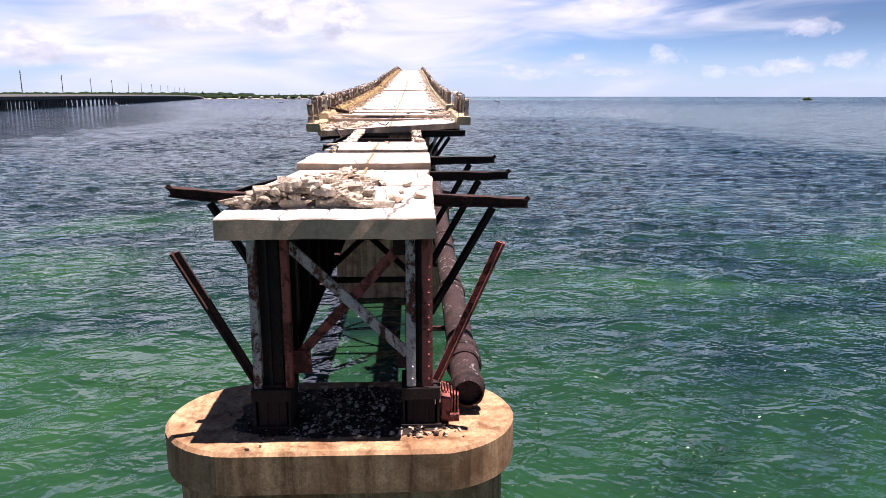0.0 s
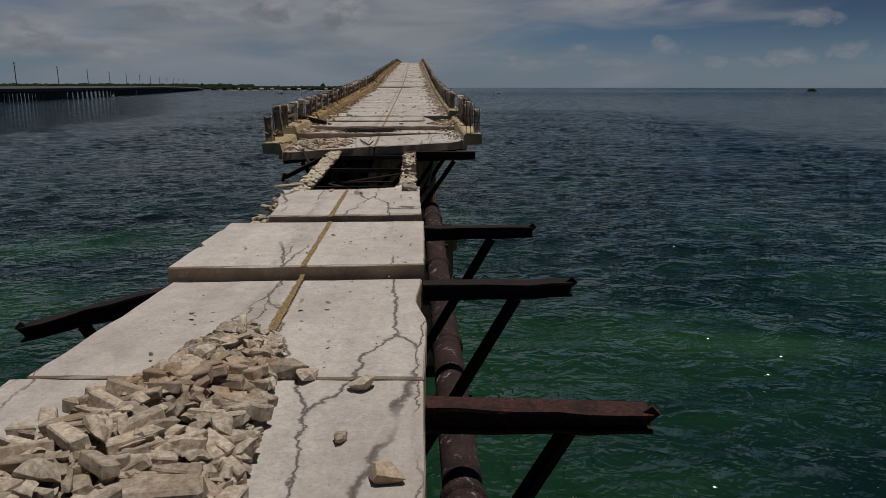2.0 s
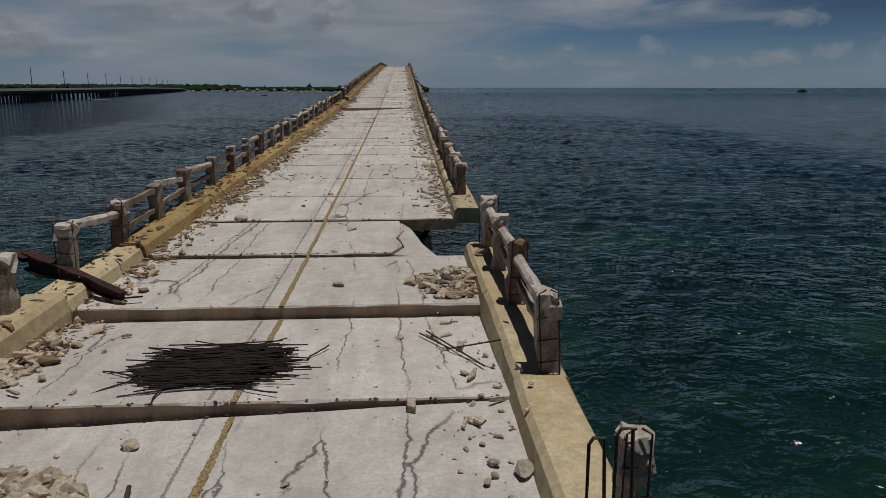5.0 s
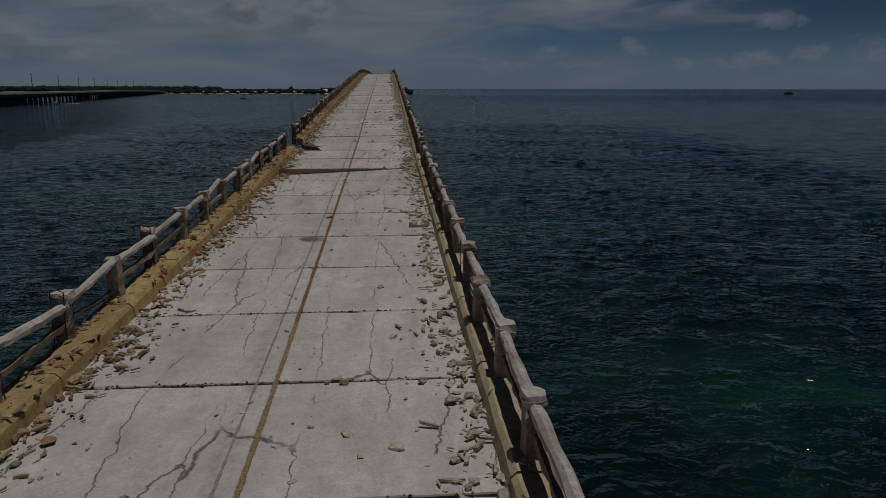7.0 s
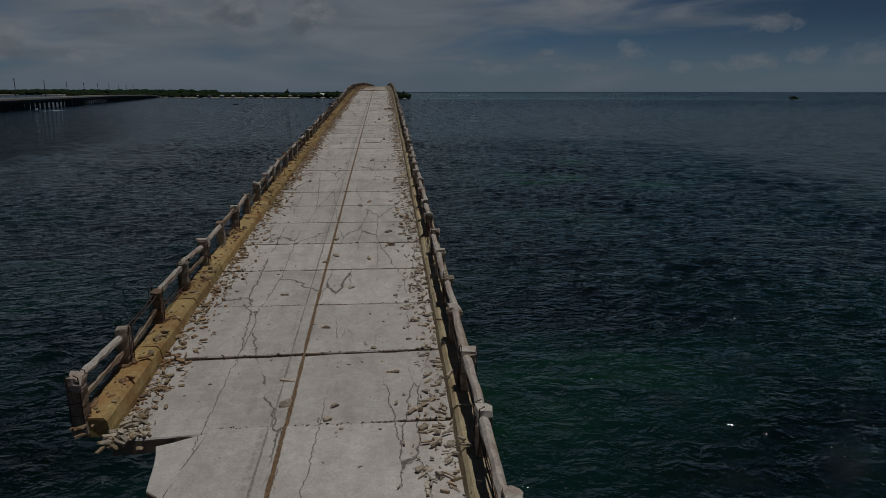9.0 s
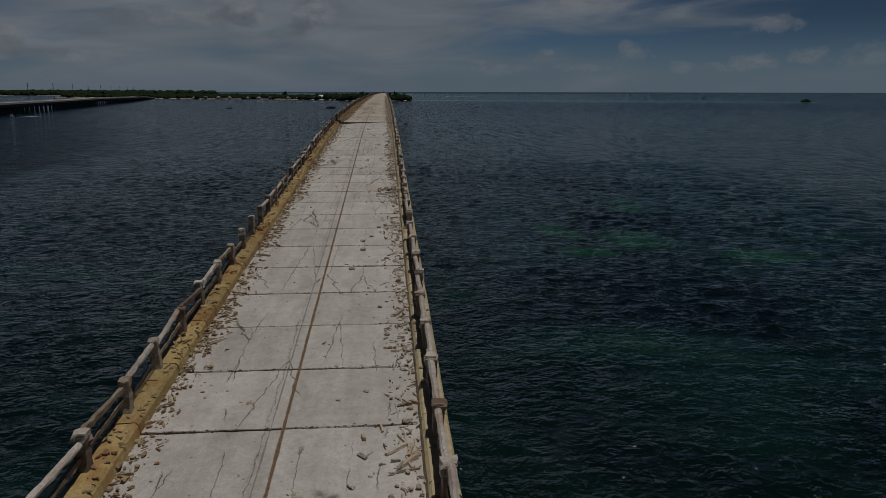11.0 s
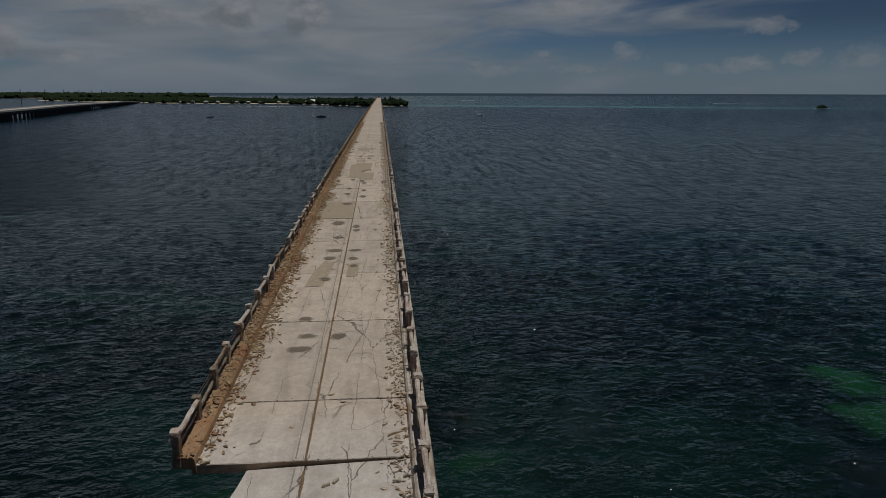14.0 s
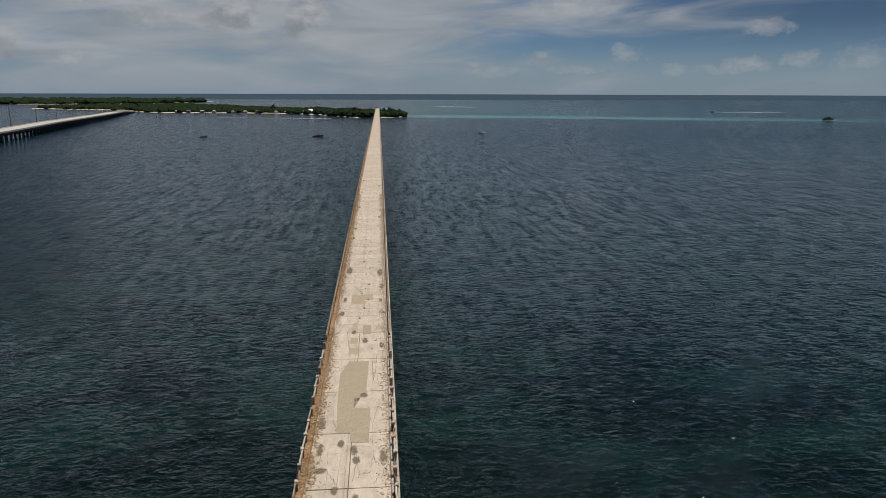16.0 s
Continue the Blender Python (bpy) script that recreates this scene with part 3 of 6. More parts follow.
def prism(poly, height, thick, rough=0.012, step=0.35, seed=0.0):
    """A plate over an outline of (x, y), with chipped edges; height(x, y) gives its upper face."""
    bm = bmesh.new()
    pts = []
    for (x0, y0), (x1, y1) in zip(poly, poly[1:] + poly[:1]):
        n = max(1, int(math.hypot(x1 - x0, y1 - y0) / step))
        for k in range(n):
            pts.append((x0 + (x1 - x0) * k / n, y0 + (y1 - y0) * k / n))
    top, rim, low = [], [], []
    cx, cy = sum(p[0] for p in pts) / len(pts), sum(p[1] for p in pts) / len(pts)
    for x, y in pts:
        j = noise.noise_vector(Vector((x * 3.1 + seed, y * 3.1, seed)))
        k = noise.noise(Vector((x * 1.7, y * 1.7 + seed, 4.0)))
        e = 0.012 + 0.03 * max(0.0, k) * (rough / 0.012)
        d = Vector((cx - x, cy - y)).normalized()
        xx, yy = x + j.x * rough, y + j.y * rough
        z = height(xx, yy)
        top.append(bm.verts.new((xx + d.x * e, yy + d.y * e, z)))
        rim.append(bm.verts.new((xx, yy, z - 0.015 - 0.5 * e)))
        low.append(bm.verts.new((xx + j.y * rough, yy + j.x * rough, z - thick * (1 + 0.1 * j.z))))
    n = len(pts)
    f = bm.faces.new(top)
    for k in range(n):
        m = (k + 1) % n
        bm.faces.new((top[m], top[k], rim[k], rim[m]))
        bm.faces.new((rim[m], rim[k], low[k], low[m]))
    bm.faces.new(low[::-1])
    bmesh.ops.recalc_face_normals(bm, faces=bm.faces)
    return bm


# ---- sea: one sheet, finely waved round the bridge and coarser out to the horizon ----
def grown(start, step, stop, rate):
    out, d, x = [], step, start
    while abs(x) < stop:
        d *= rate
        x += d
        out.append(x)
    return out


xs = list(np.arange(-58, 66.01, 0.42))
xs = [v for v in grown(xs[0], -0.42, 4950, 1.055)][::-1] + xs + grown(xs[-1], 0.42, 4950, 1.055)
ys = list(np.arange(18, 330.01, 0.42))
ys = [v for v in grown(ys[0], -0.42, 4950, 1.12)][::-1] + ys + grown(ys[-1], 0.42, 4950, 1.04)
xs, ys = np.array(xs), np.array(ys)
cell = np.maximum(np.gradient(xs)[None, :], np.gradient(ys)[:, None])
X, Y = np.meshgrid(xs, ys)
Z, DX, DY = np.zeros_like(X), np.zeros_like(X), np.zeros_like(X)
rng = np.random.default_rng(11)
for k in range(46):
    lam = 1.7 * (6.5 / 1.7) ** rng.random()
    ang = radians(-72) + rng.normal(0, 0.75)
    amp = 0.0045 * lam ** 0.95 * rng.uniform(0.5, 1.3)
    kx, ky = math.cos(ang) * math.tau / lam, math.sin(ang) * math.tau / lam
    keep = np.clip(lam / (2.6 * cell) - 0.6, 0, 1) * amp
    ph = kx * X + ky * Y + rng.uniform(0, math.tau) + 0.7 * np.sin(0.043 * X + 0.031 * Y + k)
    Z += keep * np.cos(ph)
    DX -= keep * math.cos(ang) * np.sin(ph)
    DY -= keep * math.sin(ang) * np.sin(ph)
group = 0.72 + 0.42 * np.sin(0.11 * X + 0.05 * Y) * np.sin(0.07 * Y - 0.04 * X + 1.0)
Z *= group
co = np.stack([X + DX * 0.8, Y + DY * 0.8, Z], -1).reshape(-1, 3)
nx, ny = len(xs), len(ys)
idx = np.arange(nx * ny).reshape(ny, nx)
quads = np.stack([idx[:-1, :-1], idx[:-1, 1:], idx[1:, 1:], idx[1:, :-1]], -1).reshape(-1, 4)
me = bpy.data.meshes.new("water")
me.vertices.add(len(co))
me.vertices.foreach_set("co", co.astype(np.float32).ravel())
me.loops.add(quads.size)
me.loops.foreach_set("vertex_index", quads.astype(np.int32).ravel())
me.polygons.add(len(quads))
me.polygons.foreach_set("loop_start", np.arange(0, quads.size, 4, dtype=np.int32))
me.polygons.foreach_set("use_smooth", np.ones(len(quads), dtype=bool))
me.update(calc_edges=True)
me.materials.append(SEA)
tagged(new("water", me), "blue-green rippled sea with shallow green patches", "sea", kind="structure")

# ---- stones ----
def stone_mesh(kind, seed):
    r = random.Random(seed)
    bm = bmesh.new()
    if kind == "block":
        l, w, h = r.uniform(0.9, 1.5), r.uniform(0.28, 0.42), r.uniform(0.22, 0.36)
        for v in box(bm, -l / 2, l / 2, -w / 2, w / 2, 0, h):
            v.co += Vector((r.uniform(-0.12, 0.12), r.uniform(-0.06, 0.06), r.uniform(-0.05, 0.05)))
        bmesh.ops.bevel(bm, geom=bm.edges[:], offset=0.035, segments=1, affect="EDGES")
    else:
        flat = 0.45 if kind == "flake" else 0.75
        for _ in range(13):
            v = Vector((r.gauss(0, 1), r.gauss(0, 1), r.gauss(0, 1))).normalized()
            bm.verts.new((v.x * 0.62, v.y * r.uniform(0.35, 0.5), v.z * 0.42 * flat + 0.22 * flat))
        res = bmesh.ops.convex_hull(bm, input=bm.verts[:])
        bmesh.ops.delete(bm, geom=[g for g in res["geom_interior"] if isinstance(g, bmesh.types.BMVert)], context="VERTS")
    bmesh.ops.recalc_face_normals(bm, faces=bm.faces)
    return mesh_from("stone", bm, RUBBLE)


def stick_mesh(seed):
    """A splinter of railing concrete."""
    r = random.Random(seed)
    bm = bmesh.new()
    rows = []
    for k in range(4):
        w, h = r.uniform(0.1, 0.19) * (0.85 if k in (0, 3) else 1), r.uniform(0.07, 0.13) * (0.9 if k in (0, 3) else 1)
        x, dy = -0.6 + 0.4 * k, r.uniform(-0.05, 0.05)
        rows.append([bm.verts.new((x + r.uniform(-0.1, 0.1), dy + sy * w, h + sz * h)) for sy, sz in ((-1, -1), (1, -1), (0.8, 1), (-0.8, 1))])
    for r0, r1 in zip(rows, rows[1:]):
        for k in range(4):
            bm.faces.new((r0[k], r0[(k + 1) % 4], r1[(k + 1) % 4], r1[k]))
    bm.faces.new(rows[0][::-1])
    bm.faces.new(rows[-1])
    bmesh.ops.recalc_face_normals(bm, faces=bm.faces)
    return mesh_from("stick", bm, RUBBLE)


STICKS = [stick_mesh(380 + i) for i in range(6)]
STONES = [stone_mesh("lump", 100 + i) for i in range(7)] + [stone_mesh("flake", 200 + i) for i in range(4)]
BLOCKS = [stone_mesh("block", 300 + i) for i in range(5)]


def put_stone(parent, meshes, x, y, z, size, r, tilt=18):
    ob = new("stone", r.choice(meshes))
    ob.parent = parent
    ob.matrix_basis = pose(x, y, z - 0.03 * size, r.uniform(-tilt, tilt), r.uniform(-tilt, tilt), r.uniform(0, 360)) @ Matrix.Diagonal((size * r.uniform(0.8, 1.25), size * r.uniform(0.8, 1.2), size * r.uniform(0.8, 1.3), 1))
    return ob


def joined(name, items, mat, parent=None, label="", category=""):
    """Many small meshes as one mesh of kind stuff; items: (mesh, matrix)."""
    verts, faces, count = [], [], 0
    cache = {}
    for me, m in items:
        if me.name not in cache:
            co = np.array([v.co for v in me.vertices])
            cache[me.name] = (co, [tuple(p.vertices) for p in me.polygons])
        co, fs = cache[me.name]
        mm = np.array(m)
        verts.append(co @ mm[:3, :3].T + mm[:3, 3])
        faces.extend(tuple(i + count for i in f) for f in fs)
        count += len(co)
    me = bpy.data.meshes.new(name)
    me.from_pydata(np.concatenate(verts).tolist(), [], faces)
    me.update()
    me.materials.append(mat)
    ob = new(name, me)
    ob.parent = parent
    return tagged(ob, label, category, kind="stuff")


def stone_matrix(x, y, z, size, r, tilt=20, turn=None):
    return pose(x, y, z - 0.03 * size, r.uniform(-tilt, tilt), r.uniform(-tilt, tilt), r.uniform(0, 360) if turn is None else turn + r.gauss(0, 25)) @ Matrix.Diagonal((size * r.uniform(0.7, 1.3), size * r.uniform(0.7, 1.2), size * r.uniform(0.7, 1.2), 1))


# ---- the broken end: slabs lying loose on two girders ----
def front_z(x, y):
    return deck_z(y) + 0.02


LOOSE = [
    ([(-1.96, 19.62), (1.53, 19.58), (1.55, 22.9), (-1.98, 23.05)], 0.0, 0.0),
    ([(-1.86, 23.1), (1.55, 22.95), (1.6, 24.6), (1.48, 25.2), (1.56, 26.22), (-1.62, 26.15)], 0.0, -0.05),
    ([(-1.71, 26.3), (1.59, 26.36), (1.63, 29.32), (-1.66, 29.28), (-1.72, 27.75), (-1.62, 27.5), (-1.7, 27.4)], 0.06, -0.01),
    ([(-1.06, 29.5), (1.58, 29.6), (1.57, 32.62), (0.6, 32.7), (0.1, 32.56), (-1.37, 32.5), (-1.27, 32.1), (-1.3, 31.5), (-1.12, 30.6)], 0.07, 0.0),
]
ruin = base("ruined_deck", (0, 0, 0), "narrow broken strip of concrete deck on two girders", "bridge deck", kind="structure")
for k, (poly, front, back) in enumerate(LOOSE):
    y0, y1 = poly[0][1], poly[2][1]
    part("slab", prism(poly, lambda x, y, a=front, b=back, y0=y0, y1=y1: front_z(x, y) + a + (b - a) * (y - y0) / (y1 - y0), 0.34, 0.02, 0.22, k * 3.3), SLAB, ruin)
# cracked seam, rusty yellow, along the middle of the loose slabs
bm = bmesh.new()
for k in range(104):
    y = 23.2 + k * 0.09
    w = 0.09
    x = 0.02 + 0.03 * noise.noise(Vector((y * 1.3, 2, 0)))
    z = front_z(x, y + 0.09) + (0.06 - 0.07 * (y - 26.3) / 3.0 if 26.2 < y < 29.3 else 0.07 * (1 - (y - 29.5) / 3.1) if 29.3 <= y < 32.6 else -0.05 * (y - 22.9) / 3.4 if y < 26.2 else 0)
    vs = [bm.verts.new((x + sx * w, y + sy, z + 0.006)) for sx, sy in ((-1, 0), (1, 0), (1, 0.09), (-1, 0.09))]
    bm.faces.new(vs)
part("seam", bm, LOOSETAR, ruin, "rusty yellow joint filler")

# rubble heap on the first loose slab
heap = base("rubble_heap", (0, 0, 0), "heap of broken pale concrete lumps lying on a slab", "rubble")
r = random.Random(21)
small = []
for k in range(1500):
    u = r.random()
    y = 20.4 + 3.4 * u ** 1.3
    half = 1.15 * (1 - 0.74 * u)
    cx = -0.75 + 0.62 * u
    x = cx + r.uniform(-1, 1) * half * 1.08
    if x < -1.9 or x > 0.9:
        continue
    d = 1 - abs(x - cx) / (half * 1.12)
    z = front_z(x, y) + 0.50 * max(0, d) ** 0.7 * (1 - 0.55 * u) * r.random() ** 0.45
    if k % 5 == 0:
        big = r.random() < 0.6 and y < 22.8
        ob = put_stone(heap, BLOCKS if big else STONES, x, y, z, r.uniform(0.2, 0.36) if big else r.uniform(0.14, 0.25), r, 20)
        if big:
            s = r.uniform(0.17, 0.33)
            ob.matrix_basis = pose(x, y, z, r.gauss(0, 8), r.gauss(0, 8), r.gauss(0, 24)) @ Matrix.Diagonal((s, s * 1.0, s * 1.1, 1))
    else:
        small.append((r.choice(STONES), stone_matrix(x, y, z, r.uniform(0.08, 0.19), r, 30)))
joined("gravel", small, RUBBLE, heap)
for x, y, s, t in ((-0.05, 20.62, 0.68, 3), (0.0, 20.9, 0.62, -2), (-0.35, 21.15, 0.5, 4), (-1.05, 21.0, 0.5, -12), (-1.1, 21.35, 0.45, -6), (-0.85, 20.55, 0.42, 18), (-1.72, 20.5, 0.42, -35), (-1.5, 20.75, 0.36, 50), (0.42, 20.85, 0.34, 80), (0.55, 20.5, 0.4, 8)):
    ob = put_stone(heap, BLOCKS, x, y, front_z(x, y) + (0.02 if y < 20.7 else 0.2), s, r, 4)
    ob.matrix_basis = pose(x, y, front_z(x, y) + (0.0 if y < 20.7 else 0.17), r.uniform(-6, 6), r.uniform(-6, 6), t) @ Matrix.Diagonal((s, s, s, 1))
for x, y, s in ((1.28, 21.4, 0.24), (1.05, 22.75, 0.2), (0.38, 23.0, 0.3), (0.55, 22.95, 0.22), (0.95, 21.9, 0.12), (0.85, 20.95, 0.28), (-0.9, 24.6, 0.08), (0.5, 24.9, 0.07), (-1.0, 27.4, 0.08), (0.2, 28.2, 0.1), (0.7, 30.1, 0.08), (0.3, 31.9, 0.2), (1.35, 32.35, 0.34), (-0.3, 32.3, 0.15)):
    put_stone(heap, STONES, x, y, front_z(x, y) + 0.02, s, r, 8)


# ---- steel ----
def i_girder(parent, x, y0, y1, zt, depth, flange, name="girder", s=1):
    """A riveted plate girder along y, with stiffeners."""
    n = max(1, int((y1 - y0) / 4))
    cuts = [y0 + (y1 - y0) * k / n for k in range(n + 1)]
    for nm, w, a, b in (("top_flange", flange, 0, -0.06), ("web", 0.05, -0.06, -depth + 0.06), ("bottom_flange", flange, -depth + 0.06, -depth)):
        bm = bmesh.new()
        for a0, a1 in zip(cuts, cuts[1:]):
            for q in box(bm, x - w / 2, x + w / 2, a0, a1, b, a):
                q.co.z += zt(q.co.y)
        bmesh.ops.remove_doubles(bm, verts=bm.verts, dist=0.001)
        # the web, like the stiffeners, carries the shade inside the span in its colour
        part(nm, bm, BLACK_SHADED_STEEL if nm == "web" else STEEL, parent)
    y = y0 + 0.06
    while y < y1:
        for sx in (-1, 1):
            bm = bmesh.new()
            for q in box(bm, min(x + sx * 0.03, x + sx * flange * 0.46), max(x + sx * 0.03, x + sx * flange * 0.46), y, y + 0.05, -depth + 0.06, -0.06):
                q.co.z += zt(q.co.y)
            part("stiffener", bm, BLACK_SHADED_STEEL, parent)
        y += 1.6


def girder_top(y):
    return deck_z(y) - 0.33


for x, label in ((-1.3, "deep rusted plate girder with a rubble-strewn flange"), (1.28, "deep rusted plate girder streaked red and white")):
    g = base("plate_girder", (0, 0, 0), label, "girder", "girders of the open span")
    i_girder(g, x, 20.2, 45.0, girder_top, 2.75, 0.44)

# paired end angles at the pier: two legs and a row of rivets each
rivet_bm = bmesh.new()
bmesh.ops.create_icosphere(rivet_bm, subdivisions=1, radius=0.022)
RIVETS = {mat.name: mesh_from("rivet", rivet_bm.copy(), mat) for mat in (PALE, REDPAINT)}
rivet_bm.free()
for x, w, lab in ((-1.52, 0.13, "white flaking paint"), (-0.98, 0.12, "rust-red paint"), (1.12, 0.15, "white flaking paint"), (1.40, 0.17, "rust-red paint")):
    mat = PALE if "white" in lab else REDPAINT
    z0, z1 = girder_top(20.2) - 2.72, girder_top(20.2) - 0.02
    angle = base("end_stiffener", (0, 0, 0), "upright steel end angle with " + lab + " on the girder", "steel angle", "end angles at the pier")
    inner = 1 if x < 0.2 else -1
    for nm, x0, x1, y0, y1 in (("front_leg", x - w / 2, x + w / 2, 20.12, 20.14), ("side_leg", x + inner * w / 2 - 0.012, x + inner * w / 2 + 0.012, 20.141, 20.26)):
        bm = bmesh.new()
        rows = []
        for k in range(15):
            z = z0 + (z1 - z0) * k / 14
            j = 0.006 * noise.noise(Vector((x * 3, z * 4, y0)))
            rows.append([bm.verts.new((px + j, py, z)) for px, py in ((x0, y0), (x1, y0), (x1, y1), (x0, y1))])
        for r0, r1 in zip(rows, rows[1:]):
            for k in range(4):
                bm.faces.new((r0[k], r0[(k + 1) % 4], r1[(k + 1) % 4], r1[k]))
        bm.faces.new(rows[0][::-1])
        bm.faces.new(rows[-1])
        part(nm, bm, mat, angle)
    for k in range(12):
        part("rivet", RIVETS[mat.name], mat, angle).location = (x - inner * w * 0.12, 20.118, z0 + 0.14 + (z1 - z0 - 0.28) * k / 11)

# end cross frame
zt, zb = girder_top(20.3) - 0.25, girder_top(20.3) - 2.45
frame_x = base("cross_frame", (0, 0, 0), "crossed steel angles bracing the girder ends", "bracing")
for nm, a, b, mat in (("brace", (-0.95, 20.35, zt), (1.05, 20.35, zb + 0.25), PALE), ("brace", (1.0, 20.45, zt), (-0.85, 20.45, zb + 0.2), REDPAINT)):
    bm = bmesh.new()
    beam(bm, a, b, 0.05, 0.17)
    beam(bm, Vector(a) + Vector((0, 0.06, 0.06)), Vector(b) + Vector((0, 0.06, 0.06)), 0.12, 0.03)
    part(nm, bm, mat, frame_x)
for x, z, s in ((-1.0, zt, 0.36), (1.0, zt, 0.36), (-0.85, zb + 0.1, 0.42), (1.05, zb + 0.15, 0.36)):
    bm = bmesh.new()
    box(bm, x - s / 2, x + s / 2, 20.39, 20.42, z - s / 2, z + s / 2)
    roughen(bm, 0.05, 3, x)
    part("gusset_plate", bm, REDPAINT if x < 0 and z < zt else STEEL, frame_x)
bm = bmesh.new()
beam(bm, (-1.0, 20.4, girder_top(20.3) - 0.1), (1.0, 20.4, girder_top(20.3) - 0.1), 0.1, 0.14)
part("top_strut", bm, STEEL, frame_x)

# inner cross frames and flat bracing of the open span, darkened for the shade inside
for k, y in enumerate((26.0, 31.0, 35.6, 38.9, 42.0)):
    f = base("cross_frame", (0, 0, 0), "rusted crossed steel angles between the girders", "bracing", "cross frames of the span")
    zt, zb = girder_top(y) - 0.15, girder_top(y) - 2.5
    for a, b in (((-1.25, y, zt), (1.25, y, zb)), ((1.25, y + 0.08, zt), (-1.25, y + 0.08, zb)), ((-1.25, y, zt), (1.25, y, zt)), ((-1.25, y, zb), (1.25, y, zb))):
        bm = bmesh.new()
        beam(bm, a, b, 0.1, 0.13)
        part("brace", bm, BLACK_SHADED_STEEL, f)
lateral = base("lateral_bracing", (0, 0, 0), "flat rusted steel bracing in zigzag between the girders", "bracing")
for a, b in (((-1.2, 33.2), (1.2, 36.0)), ((1.2, 36.2), (-1.2, 38.8)), ((-1.2, 36.3), (1.1, 36.6)), ((-1.1, 33.4), (0.6, 34.9)), ((-0.6, 39.2), (1.2, 41.0)), ((-1.2, 39.0), (1.2, 39.2))):
    bm = bmesh.new()
    beam(bm, (*a, girder_top(a[1]) - 0.55), (*b, girder_top(b[1]) - 0.55), 0.16, 0.05)
    part("brace", bm, STEEL if 36 < a[1] < 36.4 else BLACK_SHADED_STEEL, lateral)

# leaning struts at the pier
for s, tip, lab in ((-1, (-2.64, 19.85, 7.77), "rust-brown"), (1, (2.61, 20.05, 7.86), "rust-red")):
    bm = bmesh.new()
    foot = (s * 1.55, 20.3, 5.35)
    beam(bm, foot, tip, 0.13, 0.05, (0, 1, 0))
    beam(bm, Vector(foot) + Vector((s * 0.05, -0.05, 0)), Vector(tip) + Vector((s * 0.05, -0.05, 0)), 0.04, 0.13, (0, 1, 0))
    thing("leaning_strut", bm, STEEL if s < 0 else REDPAINT, f"{lab} steel strut leaning out from a girder foot", "steel strut", "leaning struts")


def bracket(side, y, reach, drop=0.0, broken=True, tip_lift=0.0):
    """A bracket that once carried the deck's edge: a beam out from the girder, and a strut below it."""
    b = base("bracket", (0, 0, 0), "rusted steel cantilever bracket beside the girder" if not broken else "bare rusted steel cantilever bracket with a torn tip", "bracket", "brackets along the bridge")
    z = girder_top(y) + (0.20 if y < 31 else -0.02)
    x0, x1 = side * (1.57 if y < 31 else 1.4), side * reach
    thick = 0.68 if y < 31 else 1.0
    bm = bmesh.new()
    n = 7
    last = None
    for k in range(n + 1):
        a = k / n
        zt, deep = z - drop * a + tip_lift * a * a, (0.34 - 0.06 * a) * thick
        prof = [(-0.13, 0), (0.13, 0), (0.13, -0.03), (0.016, -0.03), (0.016, -deep + 0.03), (0.11, -deep + 0.03), (0.11, -deep), (-0.11, -deep), (-0.11, -deep + 0.03), (-0.016, -deep + 0.03), (-0.016, -0.03), (-0.13, -0.03)]
        row = [bm.verts.new((x0 + (x1 - x0) * a, y + dy, zt + dz)) for dy, dz in prof]
        if last:
            for q in range(12):
                bm.faces.new((last[q], last[(q + 1) % 12], row[(q + 1) % 12], row[q]))
        else:
            bm.faces.new(row)
        last = row
    bm.faces.new(last[::-1])
    bmesh.ops.recalc_face_normals(bm, faces=bm.faces)
    if broken:
        beam(bm, (x1 - side * 0.1, y - 0.05, z - drop + tip_lift - 0.1), (x1 + side * 0.03, y - 0.1, z - drop + tip_lift + 0.04), 0.04, 0.1)
        roughen(bm, 0.025, 2.2, y)
    part("beam", bm, STEEL if y < 24 else BLACK_SHADED_STEEL, b)
    bm = bmesh.new()
    f = (side * 1.5, y, girder_top(y) - 2.3)
    t = (side * (1.4 + (reach - 1.4) * 0.66), y, z - 0.33 * thick - drop * 0.6)
    beam(bm, f, t, 0.16, 0.04, (0, 1, 0))
    beam(bm, f, t, 0.04, 0.16, (0, 1, 0))
    part("strut", bm, BLACK_SHADED_STEEL, b)
    return b


bracket(1, 22.8, 3.48, 0.10)
bracket(1, 26.2, 3.51, 0.0)
bracket(1, 29.5, 3.54, 0.0)
bracket(-1, 22.8, 3.66, -0.10, True, 0.06)
bracket(-1, 26.2, 3.58, 0.52)
# a bracket torn loose, hanging under the front slab
hang = base("hanging_bracket", (0, 0, 0), "blackened steel bracket hanging loose under the deck edge", "bracket")
for nm, p, q, w in (("beam", (-1.5, 41.5, 8.58), (-2.85, 40.9, 7.92), 0.13), ("strut", (-2.45, 42.3, 8.66), (-1.95, 41.3, 8.0), 0.1)):
    bm = bmesh.new()
    beam(bm, p, q, 0.04, w)
    beam(bm, Vector(p) + Vector((0, 0, w / 2)), Vector(q) + Vector((0, 0, w / 2)), w, 0.03)
    if nm == "beam":
        beam(bm, Vector(q) - Vector((0.08, 0, 0.12)), Vector(q) + Vector((0.0, 0, 0.14)), 0.12, 0.1)
    part(nm, bm, BLACK_SHADED_STEEL, hang)
bracket(-1, 43.7, 3.4, 0.3, False)
bracket(1, 42.6, 3.6, 0.0, False)

